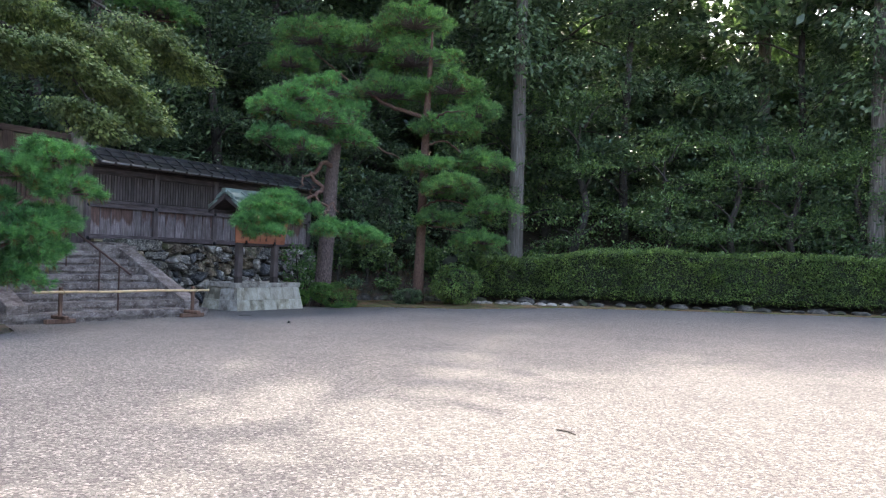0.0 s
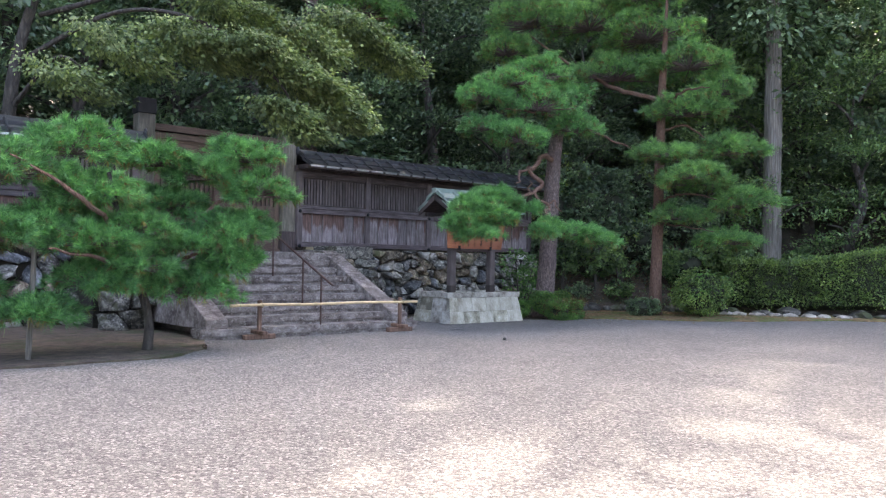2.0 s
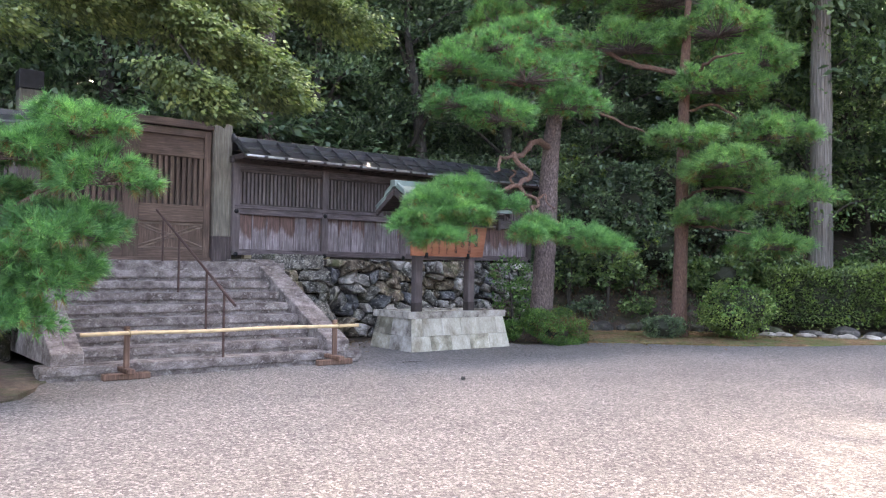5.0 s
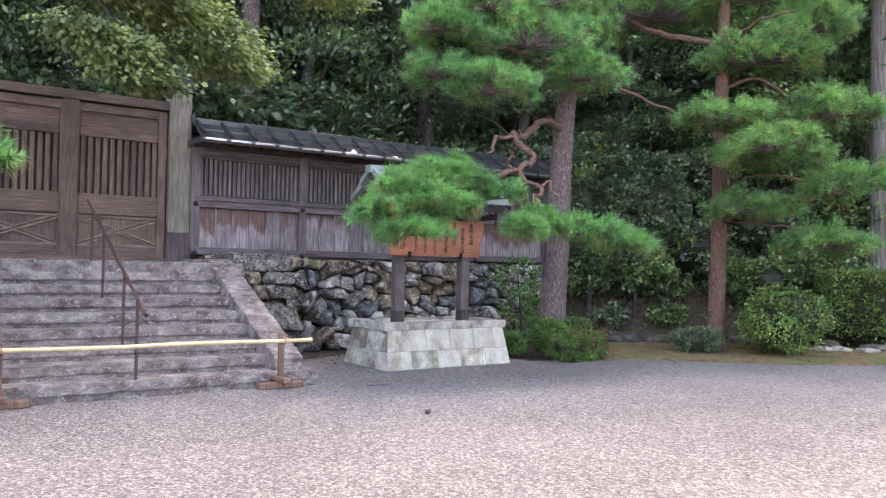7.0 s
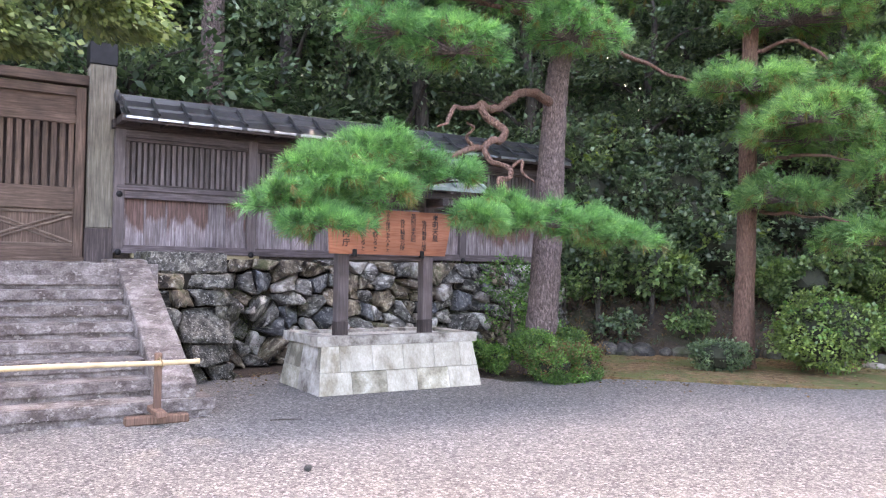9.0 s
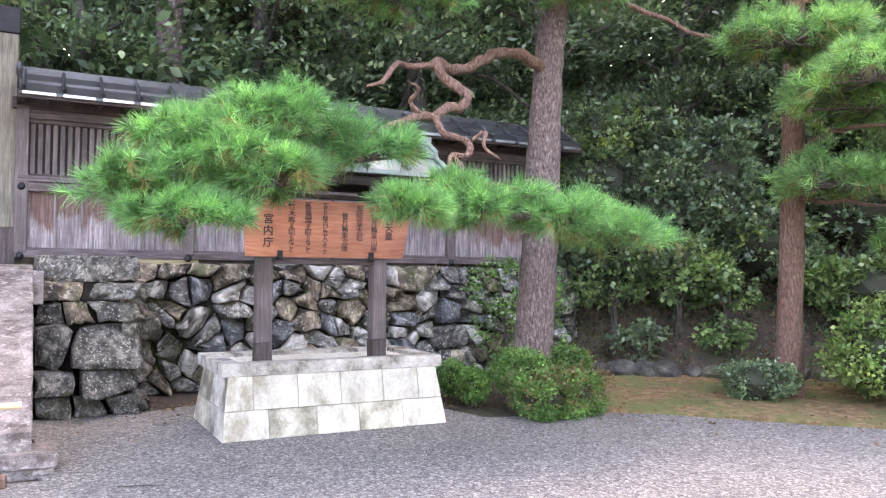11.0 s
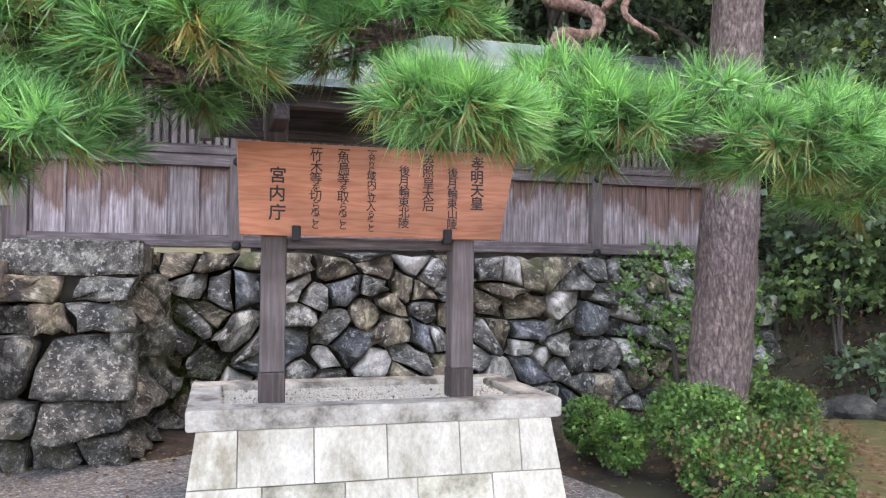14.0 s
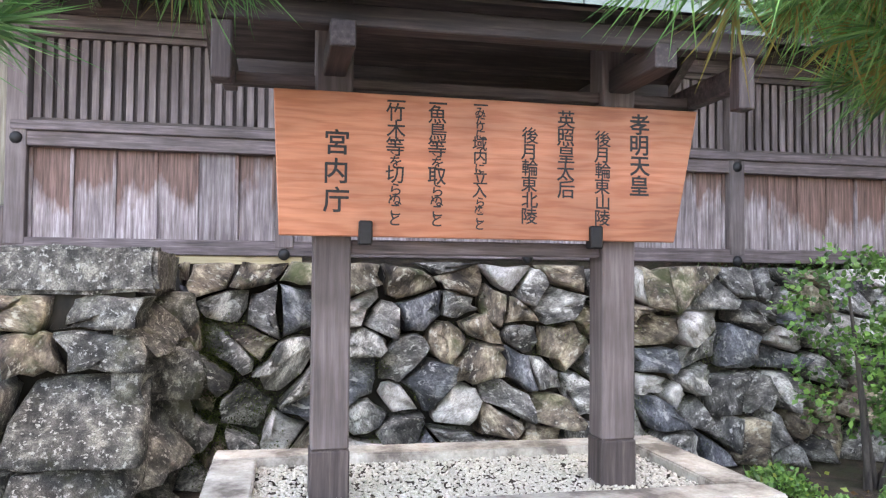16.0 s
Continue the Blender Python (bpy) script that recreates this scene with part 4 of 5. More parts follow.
pebbles(6500, (CX0 + 0.19, CY0 + 0.2), (CX1 - 0.2, CY1 - 0.2), 0.66, 0.013, "plinth_gravel", "pale gravel filling the top of the plinth", PEBBLE)

# ---- notice board ----
sign = thing("notice_board", (-15.07, 14.21, 0.66), "orange cedar notice board with brush writing under a small copper roof", "notice board")
for y0, y1 in ((13.5, 13.655), (14.765, 14.92)):
    beam("post", (-15.155, y0, 0.86), (-15.0, y1, 2.86), W_POST, sign, bevel=0.008)
    beam("post_shoe", (-15.16, y0 - 0.004, 0.64), (-14.996, y1 + 0.004, 0.86), W_DARK["z"], sign, bevel=0.008)
    beam("arm", (-15.58, y0 + 0.03, 2.40), (-14.56, y1 - 0.03, 2.50), W_DARK["x"], sign)
    beam("hook", (-15.0, (y0 + y1) / 2 + (0.13 if y0 < 14 else -0.13) - 0.028, 1.70), (-14.935, (y0 + y1) / 2 + (0.13 if y0 < 14 else -0.13) + 0.028, 1.80), IRON, sign, "black iron hook", 0.006)
beam("lower_beam", (-15.12, 13.655, 1.665), (-15.03, 14.765, 1.725), W_RAIL, sign)
beam("tie_beam", (-15.11, 13.16, 2.36), (-15.04, 15.26, 2.41), W_DARK["y"], sign)
for y in (13.15, 15.23):
    beam("tie_end", (-15.2, y - 0.03, 2.36), (-14.63, y + 0.03, 2.46), W_RAIL, sign)
    beam("pendant", (-14.69, y - 0.036, 2.27), (-14.612, y + 0.036, 2.485), W_DARK["z"], sign)
bm = bmesh.new()
for x in (-14.962, -14.995):
    bm.faces.new([bm.verts.new((x, y, z)) for y, z in ((13.36, 1.735), (15.09, 1.735), (15.205, 2.33), (13.33, 2.33))])
bmesh.ops.bridge_loops(bm, edges=bm.edges[:])
bmesh.ops.recalc_face_normals(bm, faces=bm.faces)
bmesh.ops.bevel(bm, geom=bm.edges[:], offset=0.004, segments=1, affect="EDGES")
panel = part("panel", bm, BOARD, sign, "orange cedar panel with wavy grain")
COLUMNS = [("孝明天皇", 14.92, 2.295, 0.098, 0.091), ("後月輪東山陵", 14.745, 2.215, 0.076, 0.0695), ("英照皇太后", 14.575, 2.295, 0.084, 0.076),
           ("後月輪東北陵", 14.41, 2.215, 0.076, 0.0695), ("一みだりに域内に立入らぬこと", 14.19, 2.315, 0.066, 0.0382), ("一魚鳥等を取らぬこと", 14.005, 2.315, 0.082, 0.0525),
           ("一竹木等を切らぬこと", 13.828, 2.315, 0.082, 0.0525), ("宮内庁", 13.585, 2.165, 0.11, 0.118)]
for text, y, z, size, step in COLUMNS:
    vs, fs, k = [], [], 0
    drop = 0.0
    full = step * len(text)
    fac = [0.45 if ch == "一" else 0.72 if "ぁ" <= ch <= "ん" else 1.25 for ch in text] if "一" in text else [1.0] * len(text)
    fac = [q * len(text) / sum(fac) for q in fac]
    for n, ch in enumerate(text):
        cu = bpy.data.curves.new("glyph", "FONT")
        cu.body, cu.size, cu.align_x = ch, size * (0.72 if "ぁ" <= ch <= "ん" else 1.0), "CENTER"
        cu.extrude, cu.offset, cu.resolution_u = 0.0008, (0.0017 if size > 0.09 else 0.0008), 3
        tmp = new("glyph", cu)
        dg = bpy.context.evaluated_depsgraph_get()
        me = bpy.data.meshes.new_from_object(tmp.evaluated_get(dg))
        for v in me.vertices:
            vs.append((-14.9605 + v.co.z, y + v.co.x + (0.0 if n % 2 else 0.003), z - drop - cu.size * (0.55 if ch == "一" else 0.78) + v.co.y))
        fs += [tuple(k + q for q in p.vertices) for p in me.polygons]
        k += len(me.vertices)
        drop += step * fac[n]
        bpy.data.objects.remove(tmp)
        bpy.data.curves.remove(cu)
        bpy.data.meshes.remove(me)
    me = bpy.data.meshes.new("writing")
    me.from_pydata(vs, [], fs)
    me.materials.append(INK)
    adopt(new("writing", me), panel)
# little gabled roof: sheets in two courses, battens, ridge
RY0, RY1 = 13.02, 15.42
for sgn in (1, -1):
    for s0, s1, lift in ((0.0, 0.56, 0.0), (0.5, 1.0, 0.07)):
        n = 5
        for k in range(n):
            ya, yb = RY0 + (RY1 - RY0) * k / n + 0.003, RY0 + (RY1 - RY0) * (k + 1) / n - 0.003
            bm = bmesh.new()
            pr = [(-15.07 + sgn * 0.60 * (1 - s), 2.64 + 0.36 * s + lift) for s in (s0, s1)]
            (xa, za), (xb, zb) = pr
            vs = [bm.verts.new(p) for y in (ya, yb) for p in ((xa, y, za), (xa, y, za - 0.045), (xb, y, zb - 0.045), (xb, y, zb))]
            for q in ((0, 1, 2, 3), (7, 6, 5, 4), (0, 4, 5, 1), (1, 5, 6, 2), (2, 6, 7, 3), (3, 7, 4, 0)):
                bm.faces.new([vs[p] for p in q])
            bmesh.ops.recalc_face_normals(bm, faces=bm.faces)
            part("copper_sheet", bm, COPPER, sign, "pale aged copper sheet")
    for k in range(6):
        yy = RY0 + 0.03 + (RY1 - RY0 - 0.06) * k / 5
        v, f = tube_arrays([(-15.07 + sgn * 0.63 * (1 - s), yy, 2.665 + 0.36 * s + 0.07 * (s > 0.5)) for s in (-0.006, 0, 0.3, 0.48, 0.52, 0.95)], [0.002] + [0.026] * 5, 6)
        raw("roof_batten", v, f, COPPER, sign)
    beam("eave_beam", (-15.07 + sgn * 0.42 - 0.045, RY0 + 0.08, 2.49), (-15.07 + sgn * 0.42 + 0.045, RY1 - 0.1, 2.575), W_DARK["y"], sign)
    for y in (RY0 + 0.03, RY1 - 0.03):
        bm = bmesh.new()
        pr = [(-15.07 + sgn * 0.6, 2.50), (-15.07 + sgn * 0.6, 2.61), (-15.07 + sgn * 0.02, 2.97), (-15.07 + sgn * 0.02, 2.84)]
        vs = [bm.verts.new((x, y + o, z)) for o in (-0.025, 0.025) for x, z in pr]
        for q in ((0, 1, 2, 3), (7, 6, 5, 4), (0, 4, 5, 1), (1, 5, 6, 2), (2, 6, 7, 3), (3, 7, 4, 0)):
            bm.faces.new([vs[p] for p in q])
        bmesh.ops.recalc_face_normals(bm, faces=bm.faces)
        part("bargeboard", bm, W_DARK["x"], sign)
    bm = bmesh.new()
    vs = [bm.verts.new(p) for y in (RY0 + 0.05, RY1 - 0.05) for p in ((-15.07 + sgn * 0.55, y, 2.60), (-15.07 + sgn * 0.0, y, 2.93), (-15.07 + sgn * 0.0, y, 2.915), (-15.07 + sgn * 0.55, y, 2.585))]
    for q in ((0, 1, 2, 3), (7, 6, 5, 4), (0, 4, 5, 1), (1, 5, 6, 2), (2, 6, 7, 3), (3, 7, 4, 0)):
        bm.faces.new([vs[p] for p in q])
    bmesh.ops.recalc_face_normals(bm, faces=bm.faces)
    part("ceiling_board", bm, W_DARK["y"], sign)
beam("ridge", (-15.15, RY0 - 0.03, 3.0), (-14.99, RY1 + 0.03, 3.12), COPPER, sign)


# ---- pines with layered pads ----
def pine(name, base, trunk_pts, trunk_r, limbs, pads, label, near=1.0, mat_=NEEDLE, needle=0.13, per=34, width=0.004, bark_mat=None):
    ob = thing(name, base, label, "pine tree")
    p, r = smooth_line(trunk_pts, trunk_r, 8)
    v, f = tube_arrays(p, r, 16, 0.035)
    raw("trunk", v, f, bark_mat or PINE_BARK, ob, "scaly grey-brown trunk", True)
    for pts, rad in limbs:
        limb("limb", pts, [q * 0.82 for q in rad], PINE_RED, ob, "twisted reddish limb", wob=0.09, kink=0.06)
    for x, y, z, wide, high in pads:
        c, rad = np.array((x, y, z), float), np.array((wide, wide, high), float)
        m = int(20 + near * 34 * wide ** 1.3)
        q = unit(rng.standard_normal((m, 3)) * np.array([1, 1, 0.8]))
        q[:, 2] = np.abs(q[:, 2]) * 1.3 - 0.3
        hub = c + q * rng.uniform(0.45, 1, (m, 1)) ** 0.6 * rad
        hub += 0.16 * rad * np.stack([np.sin(hub[:, 1] * 5 + c[0]), np.sin(hub[:, 0] * 5 + c[1]), 0.6 * np.sin(hub[:, 0] * 7 + hub[:, 1] * 6)], -1)
        # the shoots stand in bunches with gaps between
        n = m * 7
        off = rng.standard_normal((n, 3)) * (0.045 + 0.045 * wide) * np.array([1, 1, 0.6])
        pos = np.repeat(hub, 7, 0) + off
        dirs = unit(np.repeat(q, 7, 0) * np.array([0.8, 0.8, 0.6]) + unit(off) * 0.55 + np.array([0, 0, 0.5]))
        raw("needle_pad", *tufts(pos, dirs, needle, per, width), mat_, ob)
        # the twigs that carry the shoots
        tw = []
        for k in range(0, n, 5):
            mid = c + (pos[k] - c) * 0.55 + np.array([0, 0, -0.12]) * rad[2]
            tw.append(tube_arrays([c + np.array([0, 0, -0.25 * rad[2]]), mid, pos[k]], [0.014, 0.008, 0.004], 4))
        raw("twig_work", *join(*tw), PINE_BARK, ob)
        m = n // 7
        k = rng.choice(n, m, replace=False)
        raw("old_needles", *tufts(pos[k] - np.array([0, 0, 0.05]), unit(dirs[k] - np.array([0, 0, 1.6])), needle, per // 2, width), NEEDLE_DRY, ob)
    return ob


pine("leaning_pine", (-15.3, 17.05, 0),
     [(-15.32, 17.03, -0.05), (-15.3, 17.05, 0.5), (-15.28, 17.13, 1.6), (-15.24, 17.15, 2.7), (-15.18, 17.16, 3.7), (-15.08, 17.18, 4.7), (-14.95, 17.22, 5.3), (-14.8, 17.0, 5.9), (-14.6, 16.6, 6.4)],
     [0.32, 0.25, 0.23, 0.215, 0.195, 0.175, 0.15, 0.09, 0.03],
     [([(-15.15, 17.15, 4.1), (-14.9, 16.6, 4.22), (-14.6, 16.05, 4.05), (-14.2, 15.4, 3.72), (-13.95, 14.98, 3.64), (-13.8, 15.09, 3.40), (-13.7, 15.18, 3.28), (-13.62, 14.9, 3.12), (-13.5, 14.55, 2.99), (-13.4, 14.1, 2.86), (-13.3, 13.5, 2.75), (-13.25, 12.9, 2.6), (-13.3, 12.4, 2.4)],
       [0.1, 0.08, 0.072, 0.068, 0.065, 0.06, 0.06, 0.055, 0.05, 0.04, 0.03, 0.022, 0.01]),
      ([(-13.6, 14.8, 3.08), (-13.5, 14.72, 3.04), (-13.4, 14.79, 2.89), (-13.3, 14.96, 2.80), (-13.25, 14.9, 2.68), (-13.2, 14.74, 2.60), (-13.1, 14.86, 2.46), (-12.9, 15.1, 2.34), (-12.85, 15.6, 2.2), (-12.8, 16.3, 2.05)],
       [0.045, 0.045, 0.042, 0.04, 0.036, 0.034, 0.03, 0.026, 0.02, 0.01]),
      ([(-13.95, 14.98, 3.64), (-13.7, 14.41, 3.5), (-13.5, 14.2, 3.3), (-13.4, 14.0, 3.2)], [0.04, 0.034, 0.028, 0.015]),
      ([(-13.5, 14.6, 3.0), (-13.45, 14.45, 3.12), (-13.35, 14.5, 3.2), (-13.3, 14.35, 3.28)], [0.03, 0.026, 0.02, 0.01]),
      ([(-13.3, 14.95, 2.8), (-13.2, 15.1, 2.86), (-13.1, 15.05, 2.72), (-13.05, 15.15, 2.6)], [0.028, 0.024, 0.02, 0.01]),
      ([(-13.2, 14.74, 2.6), (-13.1, 14.6, 2.5), (-13.1, 14.7, 2.36), (-12.95, 14.7, 2.25)], [0.026, 0.022, 0.018, 0.01]),
      ([(-15.0, 17.2, 5.3), (-14.6, 16.3, 5.2), (-14.2, 15.3, 5.1), (-14.1, 14.3, 5.0)], [0.07, 0.055, 0.04, 0.015]),
      ([(-15.0, 17.2, 5.0), (-15.0, 18.0, 5.15), (-14.8, 19.2, 4.9), (-14.5, 20.0, 4.6)], [0.06, 0.05, 0.035, 0.015])],
     [(-13.25, 12.2, 2.2, 0.5, 0.2), (-13.25, 12.8, 2.5, 0.55, 0.28), (-13.3, 13.4, 2.8, 0.5, 0.26), (-12.95, 12.5, 2.0, 0.45, 0.16), (-13.0, 13.15, 2.3, 0.45, 0.2),
      (-13.28, 12.5, 2.62, 0.42, 0.18), (-13.3, 13.0, 2.82, 0.42, 0.18), (-13.2, 13.95, 2.6, 0.43, 0.28), (-12.95, 14.7, 2.2, 0.4, 0.22), (-12.9, 15.1, 2.14, 0.53, 0.25), (-12.85, 15.75, 2.08, 0.53, 0.25), (-12.9, 16.35, 2.0, 0.46, 0.2),
      (-12.62, 14.0, 2.1, 0.26, 0.11), (-14.22, 14.7, 5.74, 0.75, 0.4), (-13.9, 15.2, 5.2, 0.9, 0.5), (-13.7, 16.2, 4.75, 0.7, 0.37), (-13.8, 14.5, 4.3, 0.8, 0.31), (-14.3, 13.9, 4.55, 0.7, 0.25),
      (-14.5, 17.2, 5.0, 0.6, 0.35), (-14.6, 16.6, 5.7, 0.8, 0.4), (-14.3, 15.7, 6.1, 0.8, 0.4), (-14.4, 13.9, 5.3, 0.6, 0.3)],
     "red pine whose twisted low bough hangs over the notice board", near=0.9, needle=0.165, per=44, width=0.004)

pine("tall_pine", (-14.15, 20.4, 0),
     [(-14.18, 20.4, -0.05), (-14.16, 20.4, 0.7), (-14.1, 20.4, 3.3), (-14.05, 20.4, 5.9), (-13.9, 20.3, 7.4), (-13.7, 20.1, 8.8)],
     [0.22, 0.17, 0.145, 0.125, 0.08, 0.03],
     [([(-14.05, 20.4, 5.7), (-13.5, 20.0, 5.9), (-12.6, 19.4, 6.0), (-11.8, 19.2, 5.9)], [0.06, 0.05, 0.035, 0.015]),
      ([(-14.05, 20.4, 6.1), (-15.2, 19.9, 6.5), (-16.6, 19.4, 7.4), (-17.7, 18.8, 8.4)], [0.09, 0.075, 0.05, 0.02]),
      ([(-14.05, 20.4, 5.2), (-13.4, 20.7, 5.3), (-12.6, 21.2, 4.5)], [0.05, 0.035, 0.015]),
      ([(-14.1, 20.4, 3.2), (-13.5, 20.1, 3.3), (-12.6, 19.8, 3.3), (-11.8, 19.6, 3.1)], [0.05, 0.04, 0.03, 0.012]),
      ([(-14.1, 20.4, 2.6), (-13.2, 20.1, 2.5), (-12.0, 19.8, 2.3)], [0.045, 0.03, 0.012])],
     [(-17.6, 18.9, 8.8, 1.5, 0.7), (-17.9, 18.0, 7.8, 0.9, 0.5), (-16.2, 19.8, 8.6, 1.5, 0.75), (-14.7, 20.6, 8.1, 1.5, 0.7), (-13.5, 20.9, 7.1, 1.2, 0.6), (-12.7, 21.3, 6.3, 0.85, 0.5), (-15.3, 20.0, 6.95, 1.4, 0.6), (-13.4, 20.6, 5.7, 1.1, 0.5),
      (-12.5, 21.2, 4.6, 0.9, 0.5), (-12.8, 20.2, 3.7, 1.0, 0.42), (-12.0, 21.2, 3.1, 0.9, 0.42), (-13.1, 19.9, 2.75, 0.8, 0.36), (-12.2, 20.8, 2.1, 0.9, 0.32), (-13.2, 19.2, 4.35, 0.8, 0.25), (-12.2, 19.3, 3.75, 0.75, 0.32), (-14.5, 20.2, 9.2, 1.3, 0.6)],
     "tall red pine with layered green needle pads on the moss strip", near=1.3, mat_=NEEDLE_FAR, needle=0.19, per=34, width=0.006, bark_mat=PINE_RED)

pine("low_spreading_pine", (-12.9, 5.75, 0),
     [(-12.95, 5.75, -0.05), (-12.9, 5.74, 0.5), (-12.8, 5.5, 1.2), (-12.6, 5.2, 1.9), (-12.5, 5.0, 2.6)], [0.085, 0.065, 0.06, 0.05, 0.03],
     [([(-12.8, 5.5, 1.2), (-12.7, 6.0, 1.7), (-12.7, 6.6, 2.2), (-12.9, 7.4, 2.6)], [0.06, 0.05, 0.04, 0.015]),
      ([(-12.6, 5.2, 1.8), (-12.3, 4.6, 2.2), (-12.2, 3.7, 2.7)], [0.05, 0.04, 0.015]),
      ([(-12.8, 5.5, 1.1), (-12.3, 4.8, 1.4), (-11.9, 4.1, 1.5)], [0.045, 0.035, 0.012]),
      ([(-12.8, 5.6, 1.0), (-12.6, 6.2, 1.4), (-12.6, 6.9, 1.6)], [0.045, 0.035, 0.012])],
     [(-13.2, 4.7, 3.0, 0.71, 0.41), (-12.9, 4.9, 2.35, 0.73, 0.34), (-13.1, 6.0, 2.9, 0.65, 0.26), (-12.8, 6.55, 2.7, 0.53, 0.24), (-12.65, 7.1, 3.05, 0.53, 0.36), (-12.5, 7.25, 2.48, 0.53, 0.34), (-12.6, 6.8, 1.85, 0.61, 0.29), (-12.8, 5.5, 1.85, 0.71, 0.26),
      (-12.5, 7.0, 1.45, 0.35, 0.19), (-12.6, 4.8, 1.65, 0.71, 0.29), (-12.5, 5.4, 1.3, 0.61, 0.24), (-12.6, 6.2, 1.6, 0.59, 0.26), (-12.6, 6.25, 0.95, 0.59, 0.26), (-12.6, 4.9, 1.05, 0.53, 0.24), (-13.0, 3.6, 2.6, 0.94, 0.42), (-12.6, 3.4, 1.7, 0.89, 0.36),
      (-12.7, 2.3, 2.5, 1.00, 0.42), (-12.4, 2.0, 1.5, 0.94, 0.36), (-12.8, 1.0, 2.8, 1.06, 0.48), (-13.3, 5.5, 2.3, 0.59, 0.24),
      (-13.2, 5.4, 1.5, 0.65, 0.34), (-13.2, 6.2, 2.2, 0.6, 0.3), (-13.2, 4.4, 1.9, 0.75, 0.34), (-13.1, 5.8, 1.1, 0.6, 0.3), (-13.0, 3.0, 1.0, 0.75, 0.3), (-12.7, 4.2, 0.65, 0.6, 0.22), (-12.55, 6.75, 1.3, 0.5, 0.25), (-12.6, 7.1, 1.95, 0.45, 0.24)],
     "low spreading garden pine on the bare earth bed", near=1.7, needle=0.15, per=40, width=0.005, bark_mat=DARK_BARK)
for at in ((-12.6, 4.05, 0), (-12.5, 2.0, 0)):
    prop = thing("pine_prop", at, "thin dark stem holding up the low pine", "stake")
    limb("stake", [(at[0], at[1], -0.05), (at[0], at[1] + 0.03, 0.9), (at[0] + 0.05, at[1] + 0.05, 2.0)], [0.04, 0.036, 0.03], CEDAR_BARK, prop)


# ---- broadleaf growth ----
def clumps(centres, out, count, spread, flat, size, droop=0.25, wide=0.5, turn=0.6):
    """Sprays of leaves round each centre."""
    n = len(centres)
    off = rng.standard_normal((n, count, 3)) * spread * np.array([1, 1, flat])
    p = (centres[:, None, :] + off).reshape(-1, 3)
    return leaves(p, np.repeat(out, count, 0) + off.reshape(-1, 3) * 0.8, size, wide, droop, turn)


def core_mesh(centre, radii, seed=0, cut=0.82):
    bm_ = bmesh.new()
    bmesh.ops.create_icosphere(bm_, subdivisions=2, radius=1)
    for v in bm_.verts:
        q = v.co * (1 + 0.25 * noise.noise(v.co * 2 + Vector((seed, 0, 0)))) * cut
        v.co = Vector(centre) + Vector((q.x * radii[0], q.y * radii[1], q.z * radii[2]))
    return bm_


def shrub(name, at, lobes, n, size, mat_, label, category="shrub", cored=True, stems=3, count=20, second=None, boxy=1.0):
    ob = thing(name, at, label, category)
    at = np.array(at, float)
    vs = []
    for k, (c, rad) in enumerate(lobes):
        c = at + np.array(c, float)
        p, d = in_ellipsoid(n, c, rad, 0.8)
        q = (p - c) / np.array(rad)
        p = c + np.sign(q) * np.abs(q) ** boxy * np.array(rad)
        p += 0.10 * np.array(rad) * np.sin(p[:, [1, 2, 0]] * 9 + k)
        p[:, 2] = np.maximum(p[:, 2], at[2] + 0.04)
        vs.append(clumps(p, d, count, 0.02 + 0.05 * max(rad), 0.7, size, 0.0, 0.75, 1.3))
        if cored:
            # solid dark core: paints the shade seen between the leaves
            part("shade_core", core_mesh(c, rad, k), CORE, ob)
    raw("foliage", *join(*vs), mat_, ob)
    if second:
        m2, share = second
        vs = []
        for k, (c, rad) in enumerate(lobes):
            p, d = in_ellipsoid(max(4, int(n * share)), at + np.array(c, float), np.array(rad) * 1.03, 0.95)
            p = p[(d[:, 2] > -0.2)]
            d = d[(d[:, 2] > -0.2)]
            q = (p - at - np.array(c, float)) / np.array(rad)
            p = at + np.array(c, float) + np.sign(q) * np.abs(q) ** boxy * np.array(rad)
            vs.append(clumps(p, d, count // 2, 0.06, 0.7, size, 0.0, 0.75, 1.3))
        raw("young_growth", *join(*vs), m2, ob)["kind"] = "stuff"
    for k in range(stems):
        a = rng.uniform(0, 6.28)
        c = at + np.array(lobes[k % len(lobes)][0], float)
        limb("stem", [(at[0] + 0.05 * math.cos(a), at[1] + 0.05 * math.sin(a), at[2] - 0.1), tuple(at * 0.4 + c * 0.6), tuple(c)], [0.03, 0.02, 0.01], DARK_BARK, ob, sides=5)
    return ob


shrub("clipped_azalea", (-14.28, 16.72, 0), [((0.0, -0.2, 0.24), (0.30, 0.28, 0.2)), ((-0.04, 0.22, 0.26), (0.28, 0.28, 0.22))], 620, 0.033, LEAF_BUSH,
      "clipped azalea block with green top and reddish old leaves", second=(LEAF_RED, 0.5), boxy=0.42)
shrub("clipped_azalea", (-14.95, 16.68, 0), [((0.0, 0.0, 0.40), (0.31, 0.31, 0.25))], 520, 0.035, LEAF_BUSH, "rounded green azalea at the foot of the pine", second=(LEAF_TIP, 0.12), boxy=0.8)
shrub("clipped_azalea", (-15.1, 17.5, 0), [((0.0, 0.0, 0.46), (0.2, 0.2, 0.18))], 260, 0.035, LEAF_BUSH, "small azalea with pale young tips behind the pine", second=(LEAF_TIP, 0.3), boxy=0.8)
